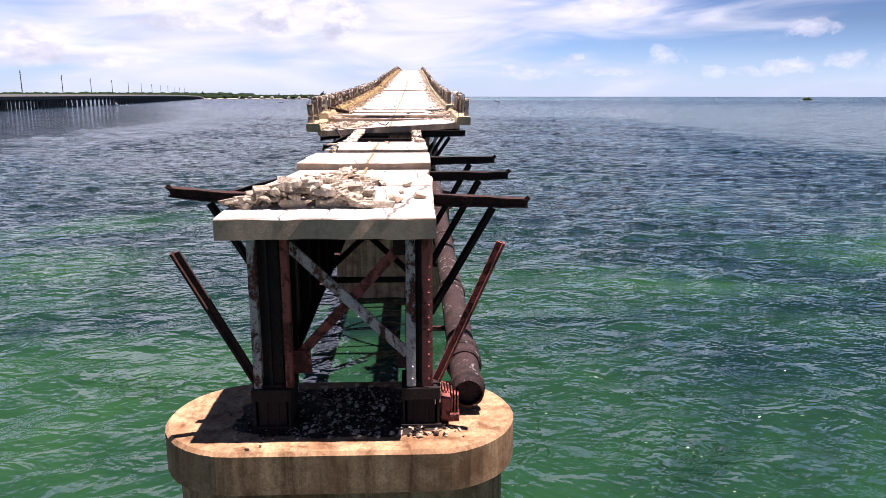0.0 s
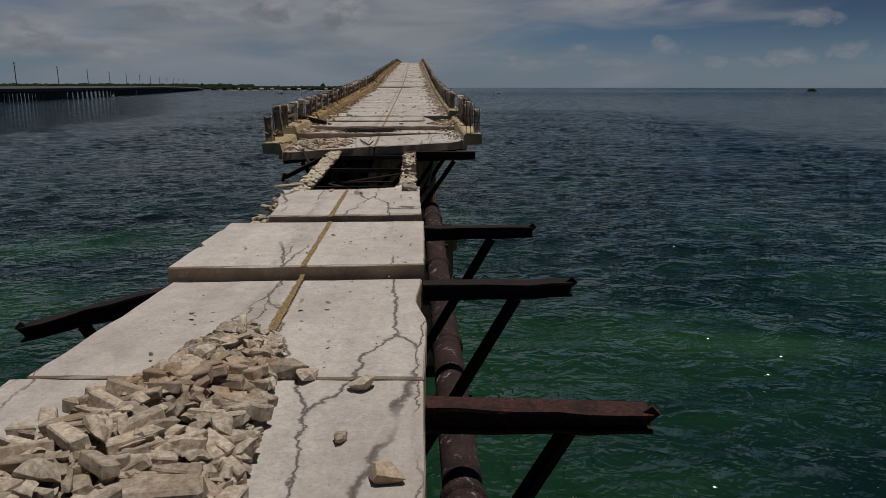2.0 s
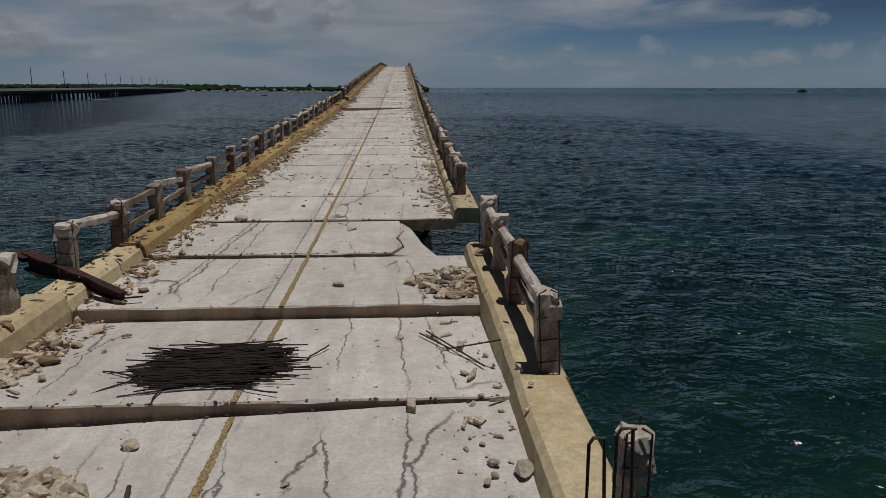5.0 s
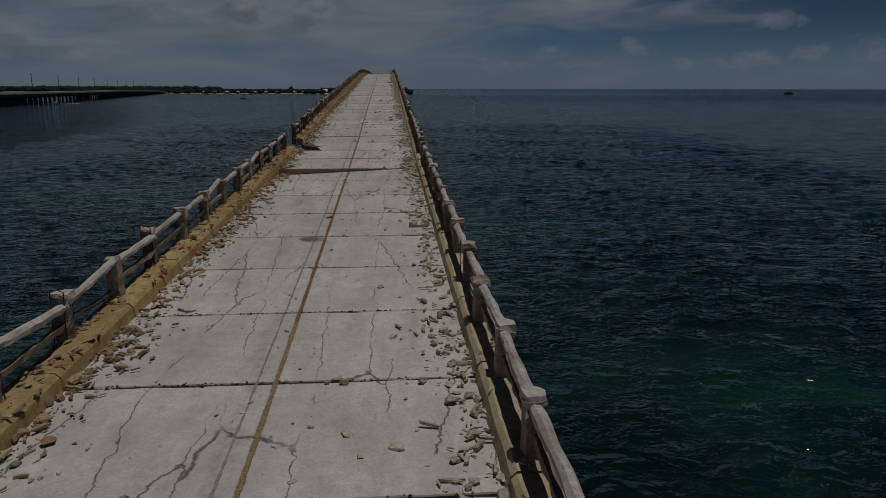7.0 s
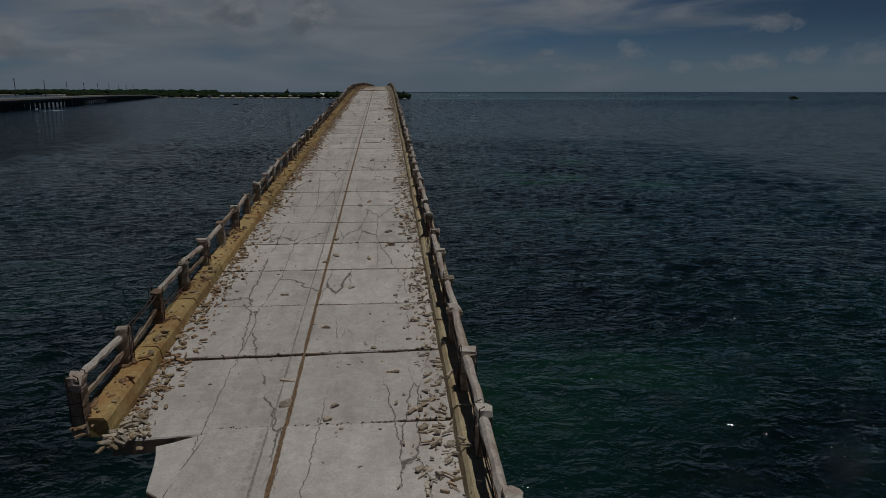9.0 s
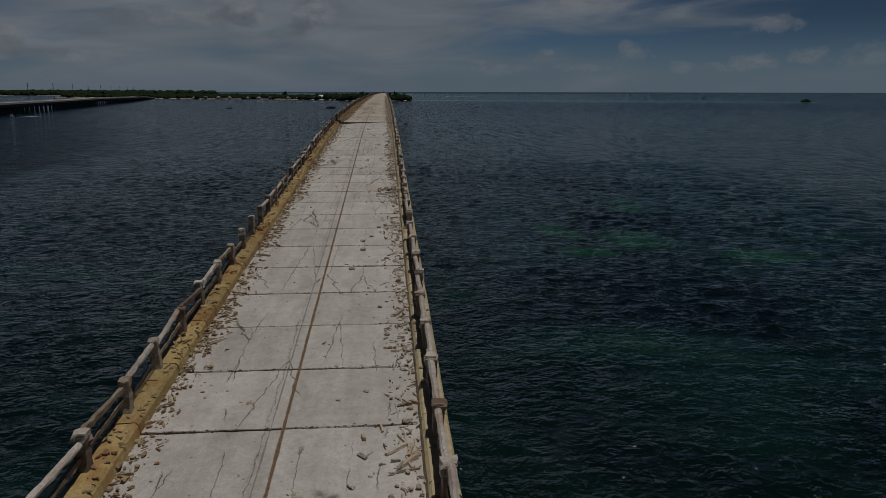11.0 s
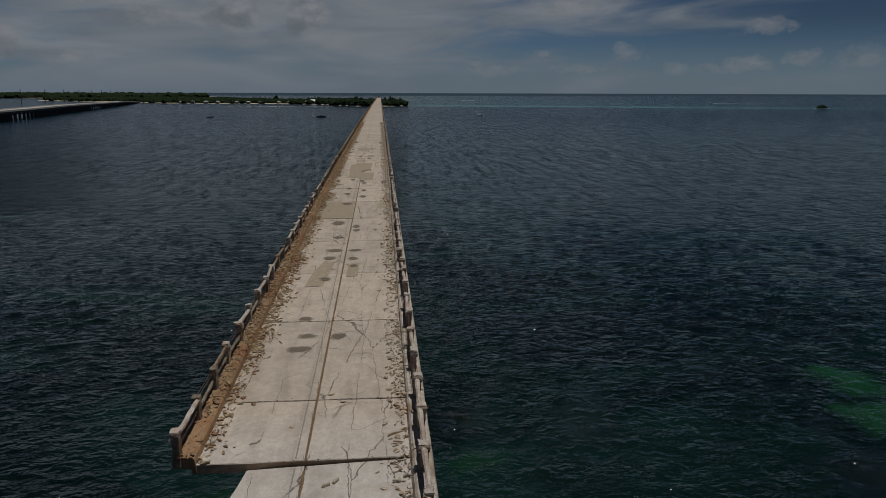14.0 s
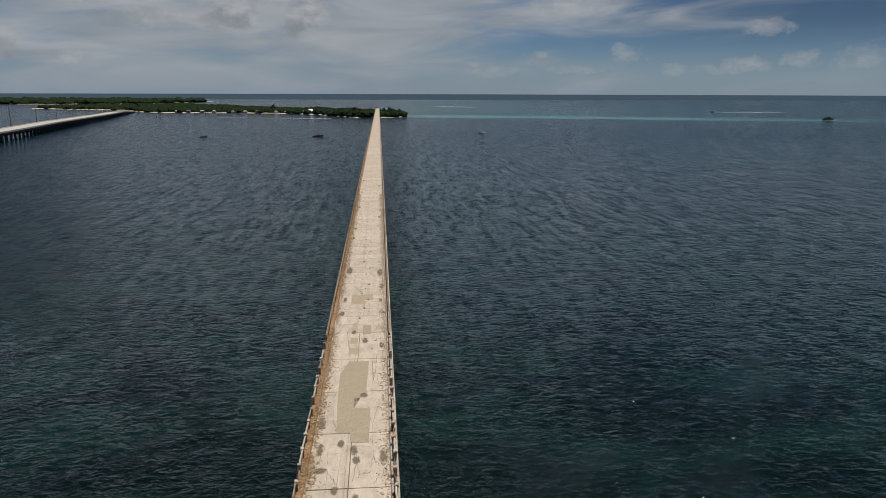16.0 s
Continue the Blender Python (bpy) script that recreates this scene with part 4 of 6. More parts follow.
# pale sheet left hanging below the deck, beside the girder
bm = bmesh.new()
rows = []
for k in range(7):
    z = 8.70 - 0.24 * k
    bend = 0.05 * math.sin(k * 0.9)
    rows.append([bm.verts.new((xx + bend, 43.15 + 0.06 * k + yy, z)) for xx, yy in ((2.08, 0.0), (2.3 - 0.012 * k * k, 0.02), (2.3 - 0.012 * k * k, 0.05), (2.08, 0.03))])
for r0, r1 in zip(rows, rows[1:]):
    for k in range(4):
        bm.faces.new((r0[k], r0[(k + 1) % 4], r1[(k + 1) % 4], r1[k]))
bm.faces.new(rows[0][::-1])
bm.faces.new(rows[-1])
bmesh.ops.recalc_face_normals(bm, faces=bm.faces)
thing("hanging_sheet", bm, HIGHWAY, "pale thin sheet hanging beside a girder under the deck", "sheet")

# concrete crust left on the bare flanges
def shard_mesh(seed):
    """A thin, jagged flake of concrete."""
    r = random.Random(seed)
    bm = bmesh.new()
    n = r.randint(8, 12)
    low, top = [], []
    h = r.uniform(0.10, 0.2)
    for k in range(n):
        a = k * math.tau / n + r.uniform(-0.2, 0.2)
        q = r.uniform(0.3, 0.62)
        x, y = math.cos(a) * q * 0.72, math.sin(a) * q
        low.append(bm.verts.new((x, y, -0.02)))
        top.append(bm.verts.new((x * r.uniform(0.88, 0.98), y * r.uniform(0.88, 0.98), h * r.uniform(0.7, 1.1))))
    for k in range(n):
        bm.faces.new((low[k], low[(k + 1) % n], top[(k + 1) % n], top[k]))
    c = bm.verts.new((r.uniform(-0.1, 0.1), r.uniform(-0.1, 0.1), h * r.uniform(0.95, 1.3)))
    for k in range(n):
        bm.faces.new((top[k], top[(k + 1) % n], c))
    bm.faces.new(low[::-1])
    return mesh_from("shard", bm, CRUST)


SHARDS = [shard_mesh(820 + k) for k in range(9)]
# stretches of each flange: from, to, how thickly it is covered
COVER_L = ((33.0, 34.2, 0.55), (34.2, 34.9, 0.8), (34.9, 35.7, 0.12), (35.7, 38.3, 1.0), (38.3, 39.2, 0.75), (39.2, 42.2, 1.0))
COVER_R = ((32.8, 33.4, 0.7), (33.4, 36.2, 1.0), (36.2, 37.2, 0.35), (37.2, 39.6, 0.08), (39.6, 40.4, 0.4), (40.4, 41.6, 0.6))
for x, lab, cover, seed in ((-1.3, "jagged crust of broken concrete along a girder flange", COVER_L, 5), (1.28, "broken concrete crust along a red girder flange", COVER_R, 9)):
    crust = base("rubble_crust", (0, 0, 0), lab, "rubble")
    r = random.Random(seed)
    bits = []
    for y_a, y_b, thick in cover:
        bm = bmesh.new()
        grid = []
        for k in range(int((y_b - y_a) / 0.05) + 1):
            y = y_a + k * 0.05
            row = []
            for q in range(10):
                u = q / 9 * 2 - 1
                edge = 0.21 * (1.0 + 0.35 * noise.noise(Vector((y * 2.1, u * 0.8, seed))))
                lump = max(0.0, noise.noise(Vector((u * 1.5, y * 2.7, seed + 3)))) * 0.10 + 0.02 + 0.035 * noise.cell(Vector((u * 2.5, y * 7, seed)))
                row.append(bm.verts.new((x - 0.02 + u * edge, y + 0.02 * noise.noise(Vector((u * 5, y * 5, 0))), girder_top(y) + (lump if 0 < q < 9 else 0.004))))
            grid.append(row)
        for r0, r1 in zip(grid, grid[1:]):
            for q in range(9):
                c = (r0[q].co + r1[q + 1].co) / 2
                if noise.noise(Vector((c.x * 3.4, c.y * 2.6, seed * 2.0))) + 0.5 * noise.noise(Vector((c.x * 11, c.y * 9, seed))) > 0.42 - 0.72 * thick:
                    bm.faces.new((r0[q], r0[q + 1], r1[q + 1], r1[q]))
        if bm.faces:
            tagged(part("crust", bm, CRUST, crust), kind="stuff")
        else:
            bm.free()
        for k in range(int(24 * thick * (y_b - y_a))):
            y = r.uniform(y_a, y_b)
            px = min(max(x + r.gauss(-0.02, 0.1), x - 0.15), x + 0.14)
            m = pose(px, y, girder_top(y) + r.uniform(0.0, 0.03), r.uniform(-6, 6), r.uniform(-6, 6), r.gauss(0, 50))
            if k % 3:
                q = r.uniform(0.08, 0.2)
                bits.append((r.choice(SHARDS), m @ Matrix.Diagonal((q, q, q * 1.6, 1))))
            else:
                q = r.uniform(0.16, 0.32)
                ob = new("stone", r.choice(SHARDS))
                ob.parent = crust
                ob.matrix_basis = m @ Matrix.Diagonal((q, q * 1.2, q * 0.8, 1))
    joined("gravel", bits, CRUST, crust)
    for px, py, q, turn, thin in (((-1.62, 34.75, 0.62, 4, 0.3), (-1.42, 34.95, 0.4, 15, 0.6), (-1.45, 33.6, 0.4, 40, 0.4)) if x < 0 else ((1.42, 32.95, 0.42, 100, 0.6),)):
        ob = new("stone", BLOCKS[1])
        ob.parent = crust
        ob.matrix_basis = pose(px, py, girder_top(py) + 0.05, 2, -3, turn) @ Matrix.Diagonal((q, q * 0.7, q * thin, 1))
    if x > 0:
        for dx, dy, q, turn in ((0.0, 0.0, 0.95, 62), (0.16, 0.25, 0.6, 20), (0.12, -0.3, 0.55, 110)):
            ob = new("stone", SHARDS[int(q * 10) % 9])
            ob.parent = crust
            ob.matrix_basis = pose(0.96 + dx, 34.1 + dy, girder_top(34.3) - 0.02 + dx * 0.2, 4, -12, turn) @ Matrix.Diagonal((q * 0.8, q, q * 0.7, 1))
    # splinters on the ragged left edge of the loose slabs
    if x < 0:
        for k in range(60):
            y = r.uniform(29.4, 32.5)
            put_stone(crust, STONES, -1.32 + r.uniform(-0.2, 0.1), y, girder_top(y) + r.uniform(0.02, 0.16), r.uniform(0.1, 0.26), r, 25)

# water pipe along the girder
pipe = base("water_main", (0, 0, 0), "thick rust-black water pipe flaking along the bridge", "pipe")


def pipe_at(y):
    return Vector((2.14 - 0.004 * (y - 21), y, 4.95 + (y - 20.6) * 0.066))


bm = bmesh.new()
ring = [pipe_at(20.6 + k * 0.55) for k in range(42)]
rings = tube(bm, ring, 0.29, 20, cap=False)
inner = tube(bm, [pipe_at(20.6), pipe_at(21.6)], 0.25, 20, cap=False)
for k in range(20):
    bm.faces.new((rings[0][k], inner[0][k], inner[0][(k + 1) % 20], rings[0][(k + 1) % 20]))
bm.faces.new(inner[1])
for v in bm.verts:
    if v.co.y > 21.5:
        v.co += noise.noise_vector(v.co * 1.7) * 0.012
part("pipe", bm, PIPE, pipe, smooth=True)
for y, w, rad in ((20.75, 0.22, 0.33), (21.75, 0.35, 0.36), (22.2, 0.3, 0.35), (25.9, 0.22, 0.335), (31.0, 0.22, 0.335), (36.2, 0.22, 0.335), (41.4, 0.22, 0.335)):
    bm = bmesh.new()
    tube(bm, [pipe_at(y), pipe_at(y + 0.04), pipe_at(y + w - 0.04), pipe_at(y + w)], [rad - 0.04, rad, rad, rad - 0.04], 20)
    part("coupling", bm, PIPE, pipe, smooth=False)
for y in (24.5, 29.5, 34.5, 39.5):
    bm = bmesh.new()
    p = pipe_at(y)
    beam(bm, (1.3, y, p.z - 0.33), (2.5, y, p.z - 0.33), 0.1, 0.1)
    part("hanger", bm, STEEL, pipe)


# ---- piers ----
def stadium(bm, half_len, half_wid, z0, z1, cx=0, cy=0, top_in=0.0, n=14, rough=0.0):
    loops = []
    flat = half_len - half_wid
    for z, inset in ((z0, 0), (z1 - top_in, 0), (z1, top_in)) if top_in else ((z0, 0), (z1, 0)):
        loop = []
        for s, a0 in ((1, -90), (-1, 90)):
            for k in range(n + 1):
                a = radians(a0 + 180 * k / n)
                p = Vector((cx + s * flat + math.cos(a) * (half_wid - inset), cy + math.sin(a) * (half_wid - inset), z))
                if rough:
                    p += noise.noise_vector(p * 1.3) * rough
                loop.append(bm.verts.new(p))
        loops.append(loop)
    for l0, l1 in zip(loops, loops[1:]):
        for k in range(len(l0)):
            m = (k + 1) % len(l0)
            bm.faces.new((l0[k], l0[m], l1[m], l1[k]))
    bm.faces.new(loops[0][::-1])
    bm.faces.new(loops[-1])


def pier(x, y, top, label, group="bridge piers"):
    p = base("pier", (x, y, 0), label, "pier", group)
    bm = bmesh.new()
    stadium(bm, 3.15, 1.5, top - 0.75, top, 0, 0, 0.06, 16, 0.02)
    part("cap", bm, PIER, p)
    bm = bmesh.new()
    stadium(bm, 2.95, 1.3, -1.0, top - 0.75, 0, 0, 0, 16, 0.02)
    part("shaft", bm, PIER, p)
    return p


pier(-0.16, 20.8, 4.52, "rounded tan concrete pier with a stained rim")
# bearings
def box_part(name, parent, mat, x0, x1, y0, y1, z0, z1, rough=0.0):
    bm = bmesh.new()
    box(bm, x0, x1, y0, y1, z0, z1)
    bmesh.ops.bevel(bm, geom=bm.edges[:], offset=0.008, segments=1, affect="EDGES")
    if rough:
        roughen(bm, rough, 3, 2)
    part(name, bm, mat, parent)


for x in (-1.3, 1.28):
    shoe = base("bearing_shoe", (0, 0, 0), "blackened cast steel bearing shoe on the pier", "bearing", "bearing shoes")
    box_part("base_plate", shoe, BLACK_SHADED_STEEL, x - 0.36, x + 0.36, 20.1, 20.95, 4.500, 4.600)
    box_part("block", shoe, BLACK_SHADED_STEEL, x - 0.24, x + 0.24, 20.15, 20.9, 4.600, 5.060)
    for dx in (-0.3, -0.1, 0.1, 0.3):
        box_part("rib", shoe, BLACK_SHADED_STEEL, x + dx - 0.02, x + dx + 0.02, 20.12, 20.92, 4.600, 5.060)
    box_part("top_plate", shoe, BLACK_SHADED_STEEL, x - 0.34, x + 0.34, 20.1, 20.95, 5.060, girder_top(20.4) - 2.75)
casting = base("anchor_casting", (0, 0, 0), "red-painted ribbed steel casting on the pier", "casting")
box_part("base_plate", casting, REDPAINT, 1.62, 1.98, 20.35, 20.9, 4.520, 4.660, 0.02)
box_part("lug", casting, REDPAINT, 1.64, 1.8, 20.2, 20.5, 4.650, 5.040, 0.02)
for k in range(6):
    box_part("rib", casting, REDPAINT, 1.66 + k * 0.055, 1.69 + k * 0.055, 20.42, 20.86, 4.650, 5.100 - k * 0.02, 0.02)
# black grit with the deck's shadow painted in, and chips on the pier top
bm = bmesh.new()
vs = []
for k in range(64):
    a = k * math.tau / 64
    c, n = math.cos(a), math.sin(a)
    rr = (abs(c) ** 4 + abs(n) ** 4) ** -0.25 * (1 + 0.13 * noise.noise(Vector((c * 3, n * 3, 5))))
    vs.append(bm.verts.new((-0.12 + c * 1.86 * rr, 20.86 + n * 1.04 * rr, 4.527)))
bm.faces.new(vs)
thing("soot_stain", bm, GRITSHADE, "black rust grit and painted deck shade over the pier top", "grit", kind="structure")
grit = base("pier_rubble", (0, 0, 0), "pale chips and rust flakes on a dark pier top", "rubble")
r = random.Random(4)
small, flakes = [], []
for k in range(900):
    x, y = r.gauss(-0.1, 1.05), r.uniform(19.75, 22.0)
    if abs(x) > 2.3:
        continue
    if k % 9 == 0:
        put_stone(grit, STONES, x, y, 4.535, r.uniform(0.06, 0.13), r, 20)
    else:
        (small if k % 3 else flakes).append((r.choice(STONES), stone_matrix(x, y, 4.53, r.uniform(0.02, 0.065), r, 25)))
for k in range(420):
    foot = r.choice((-1.3, 1.28))
    flakes.append((r.choice(STONES), stone_matrix(foot + r.gauss(-0.05, 0.26), 20.45 + r.gauss(0, 0.28), 4.54, r.uniform(0.04, 0.12), r, 30)))
joined("gravel", small, RUBBLE, grit)
joined("rust_grit", flakes, BLACK_SHADED_STEEL, grit)

# further piers and spans
ys = [45.2 + 24.4 * k for k in range(74)]
for k, y in enumerate(ys):
    if y > SHORE - 10:
        break
    t = round(deck_z(y) - 3.75, 2)
    pier(0, y, t, "rounded tan concrete bridge pier in the sea")
for k in range(11):
    a, b = 45.3 + 24.4 * k, 45.1 + 24.4 * (k + 1)
    for x in (-1.3, 1.28):
        g = base("plate_girder", (0, 0, 0), "deep rusted plate girder under the concrete deck", "girder", "girders under the deck")
        for nm, w, z0, z1 in (("top_flange", 0.44, -0.06, 0), ("web", 0.05, -2.69, -0.06), ("bottom_flange", 0.44, -2.75, -2.69)):
            bm = bmesh.new()
            cuts = [a + (b - a) * q / 6 for q in range(7)]
            for c0, c1 in zip(cuts, cuts[1:]):
                for q in box(bm, x - w / 2, x + w / 2, c0, c1, z0, z1):
                    q.co.z += girder_top(q.co.y) - 0.02
            bmesh.ops.remove_doubles(bm, verts=bm.verts, dist=0.001)
            part(nm, bm, STEEL, g)
bm = bmesh.new()
ys2 = list(np.linspace(313.6, SHORE, 60))
for x in (-1.3, 1.28):
    for a, b in zip(ys2, ys2[1:]):
        for q in box(bm, x - 0.2, x + 0.2, a, b, -2.75, 0):
            q.co.z += girder_top(q.co.y) - 0.02
thing("far_girders", bm, STEEL, "rusted plate girders under the distant deck", "girder", kind="stuff")
for k in range(24):
    y = 45.5 + 3.25 * k
    for s in (-1, 1):
        if not (s < 0 and 102 < y < 110) and not (s > 0 and 51 < y < 57):
            bracket(s, y, 3.5, 0.0, False)

# ---- the deck ----
deck = base("bridge_deck", (0, 0, 0), "cracked pale concrete road slabs with open joints", "bridge deck", kind="structure")
HALF = 3.22
for i, (a, b, *_l) in enumerate(SLABS):
    c, d = a + 0.038, b - 0.038
    left = [(-HALF, c), (0.045, c), (0.045, d), (-HALF, d)]
    right = [(0.03, c), (HALF, c), (HALF, d), (0.03, d)]
    hz = lambda x, y, a=a, b=b: top_z(x, min(max(y, a), b - 1e-4))
    if i == 0:
        left = [(-HALF, 42.62), (-2.0, 42.66), (-0.85, 42.6), (0.015, 42.68), (0.015, d), (-HALF, d)]
        right = [(0.045, 42.68), (1.06, 42.62), (2.4, 42.66), (HALF, 42.72), (HALF, d), (0.045, d)]
    if i == 3:
        right = [(0.06, c), (1.72, c), (1.95, c + 0.6), (1.80, c + 1.4), (1.98, c + 2.2), (1.86, d), (0.06, d)]
        shard = [(1.76, c + 0.02), (2.72, c - 0.02), (2.45, c + 0.9), (2.12, d - 0.6), (1.9, d - 0.1), (1.84, c + 1.5), (1.98, c + 0.7)]
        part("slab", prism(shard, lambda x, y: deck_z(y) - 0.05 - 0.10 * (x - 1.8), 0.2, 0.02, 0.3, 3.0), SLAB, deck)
    if i == GAP_A:
        left = [(-1.85, c), (0.015, c), (0.015, d), (-1.35, d), (-1.5, d - 0.9), (-1.62, c + 1.4), (-1.78, c + 0.7)]
        shard = [(-2.05, c + 1.6), (-1.66, c + 1.2), (-1.54, d - 0.9), (-1.4, d - 0.06), (-2.35, d - 0.1), (-2.2, d - 0.7)]
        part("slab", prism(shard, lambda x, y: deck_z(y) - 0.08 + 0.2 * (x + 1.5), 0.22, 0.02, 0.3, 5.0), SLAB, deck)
    if i == GAP_B:
        left = [(-HALF, c), (0.0, c), (0.0, d), (-1.72, d), (-1.8, d - 0.9), (-1.95, d - 1.7), (-2.3, d - 2.4), (-2.7, d - 2.9), (-HALF, d - 3.1)]
    step = 0.2 if i < 45 else 0.8
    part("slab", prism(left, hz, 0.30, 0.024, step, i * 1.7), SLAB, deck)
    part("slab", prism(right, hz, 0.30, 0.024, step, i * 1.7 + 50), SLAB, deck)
# steel beams added below the joints to keep the open gaps dark
for i, (a, b, *_l) in enumerate(SLABS):
    bm = bmesh.new()
    box(bm, -3.1, 3.1, b - 0.11, b + 0.11, -0.24, 0)
    if i in (GAP_A - 1, GAP_A, GAP_B, 3):
        bm.free()
        continue
    part("joint_backing_beam", bm, BLACK_SHADED_STEEL, deck).location = (0, 0, deck_z(b) - 0.56)
# seam of rusty filler along the middle, crumbling away on the first slabs
for first, last, mat, lab in ((42.42, 78.0, TAR, "crumbling yellow-brown joint filler"), (78.0, JOINTS[-1], RUSTSEAM, "rusty brown joint filler")):
    bm = bmesh.new()
    prev = None
    y = first
    while y < last:
        w = 0.09
        x = 0.03
        z = max(top_z(0.0, y - 0.01), top_z(0.0, y)) + 0.005
        j = 0.014 * noise.noise(Vector((y * 7, 4, 2)))
        row = [bm.verts.new((x - w + j, y, z)), bm.verts.new((x, y, z + 0.010)), bm.verts.new((x + w + j, y, z))]
        if prev and abs(prev[0].co.z - z) < 0.09:
            for k in (0, 1):
                bm.faces.new((prev[k], prev[k + 1], row[k + 1], row[k]))
        prev = row
        y += 0.09 if y < 78 else 0.16 if y < 140 else 0.4
    part("seam", bm, mat, deck, lab, smooth=True)

# worn groove beside the seam
bm = bmesh.new()
y, prev = 43.0, None
while y < 318:
    z = max(top_z(-0.27, y - 0.01), top_z(-0.27, y)) + 0.005
    j = 0.02 * noise.noise(Vector((y * 0.7, 9, 2)))
    row = [bm.verts.new((-0.27 + q * 0.05 + j, y, z)) for q in (-1, 0, 1)]
    if prev and abs(prev[0].co.z - z) < 0.09:
        for k in (0, 1):
            bm.faces.new((prev[k], prev[k + 1], row[k + 1], row[k]))
    prev = row
    y += 0.12 if y < 110 else 0.3
part("worn_groove", bm, GROOVE, deck, "dark gritty worn groove along the road")
# black grit lodged in the joints
items = []
rj = random.Random(17)
for a, b, *_l in SLABS:
    if b > 250:
        break
    rich = rj.uniform(0.2, 1.0)
    for k in range(int(120 * rich)):
        x = rj.uniform(-3.1, 3.1)
        if abs(b - 49.3) < 0.3 or (x < -1.2 and (abs(b - 104.8) < 1 or abs(b - 108) < 1 or abs(b - 230.8) < 1)) or (x > 1.6 and 51 < b < 57):
            continue
        y = b + rj.gauss(0, 0.035 + 0.05 * max(0.0, noise.noise(Vector((x * 0.6, b, 1)))))
        items.append((rj.choice(STONES), stone_matrix(x, y, top_z(x, y) + 0.002, rj.uniform(0.02, 0.055), rj, 20, 0)))
joined("joint_grit", items, DARKGRIT, deck)

# far deck to the island
bm = bmesh.new()
ys = list(np.arange(JOINTS[-1] + 0.02, SHORE, 3.24))
for a, b in zip(ys, ys[1:]):
    for q in box(bm, -HALF, HALF, a, b - 0.03, -0.3, 0):
        q.co.z += deck_z(q.co.y)
tagged(part("far_slabs", bm, SLAB, deck), kind="stuff")


# ---- kerbs ----
def kerb_block(side, y0, y1, seed):
    bm = bmesh.new()
    n = 5
    rows = []
    for k in range(n + 1):
        y = y0 + (y1 - y0) * k / n
        z = deck_z(y)
        prof = [(3.2, -0.02), (3.25, 0.20), (3.32, 0.27), (3.84, 0.26), (3.88, 0.20), (3.88, -0.10), (3.34, -0.13), (3.32, -0.3), (3.19, -0.3)]
        row = []
        for px, pz in prof:
            j = noise.noise_vector(Vector((px * 2 + seed, y * 2, pz * 3))) * 0.018
            row.append(bm.verts.new((side * px + j.x, y + (j.y if 0 < k < n else j.y * 2), z + pz + j.z)))
        rows.append(row)
    for r0, r1 in zip(rows, rows[1:]):
        for k in range(9):
            m = (k + 1) % 9
            bm.faces.new((r0[k], r0[m], r1[m], r1[k]))
    bm.faces.new(rows[0])
    bm.faces.new(rows[-1][::-1])
    bmesh.ops.recalc_face_normals(bm, faces=bm.faces)
    return bm


def in_gap(side, y):
    if side > 0:
        return 52.0 < y < 55.6
    return 104.6 < y < 107.3 or 227.3 < y < 230.6


r = random.Random(12)
for side, word in ((-1, "left"), (1, "right")):
    k_ob = base("kerb_" + ("a" if side < 0 else "b"), (0, 0, 0), "ochre-stained concrete kerb with chipped edges", "kerb", kind="structure")
    cuts = [42.7 if side > 0 else 42.5] + [j + 0.0 for j in JOINTS]
    for i, (a, b) in enumerate(zip(cuts, cuts[1:])):
        if in_gap(side, (a + b) / 2):
            continue
        c0, c1 = a + 0.02, b - 0.02
        ob = part("kerb_block", kerb_block(side, c0, c1, i * 2.1 + side), (CREAMKERB if side > 0 or i < 3 else CURB) if b < 226 else RUSTKERB if side < 0 else POSTPALE, k_ob)
        if i < 4:
            ob.location = (side * r.uniform(-0.03, 0.05), 0, (-0.30, 0.02, -0.05, 0)[i] if side < 0 else (0.0, -0.02, -0.05, 0)[i])
    bm = bmesh.new()
    ys = list(np.linspace(JOINTS[-1], SHORE, 120))
    for a, b in zip(ys, ys[1:]):
        for q in box(bm, min(side * 3.26, side * 3.86), max(side * 3.26, side * 3.86), a, b, -0.34, 0.26):
            q.co.z += deck_z(q.co.y)
    tagged(part("far_kerb", bm, RUSTKERB if side < 0 else POSTPALE, k_ob), kind="stuff")


# ---- railings ----
def post_mesh(seed, tall=1.06, worn=0.5, cap=False, mat=None):
    rr = random.Random(seed)
    bm = bmesh.new()
    rows = []
    zs = [-0.05, 0.2, 0.42, 0.6, 0.78, 0.92, tall - 0.03, tall]
    for k, z in enumerate(zs):
        row = []
        slim = 1.0 if k < 1 or k > 5 else 1 - worn * 0.22 * rr.random()
        wx, wy = 0.13 * slim, 0.15 * slim
        if cap and z > 0.9:
            wx, wy = 0.17, 0.2
        if k == 7:
            wx, wy = wx * 0.82, wy * 0.82
        for sx, sy in ((-1, -1), (0, -1.06), (1, -1), (1.06, 0), (1, 1), (0, 1.06), (-1, 1), (-1.06, 0)):
            j = Vector((rr.uniform(-1, 1), rr.uniform(-1, 1), rr.uniform(-1, 1))) * 0.028 * worn
            row.append(bm.verts.new(Vector((sx * wx, sy * wy, z)) + j))
        rows.append(row)
    for r0, r1 in zip(rows, rows[1:]):
        for k in range(8):
            m = (k + 1) % 8
            bm.faces.new((r0[k], r0[m], r1[m], r1[k]))
    bm.faces.new(rows[0][::-1])
    bm.faces.new(rows[-1])
    return mesh_from("post", bm, mat or POST)


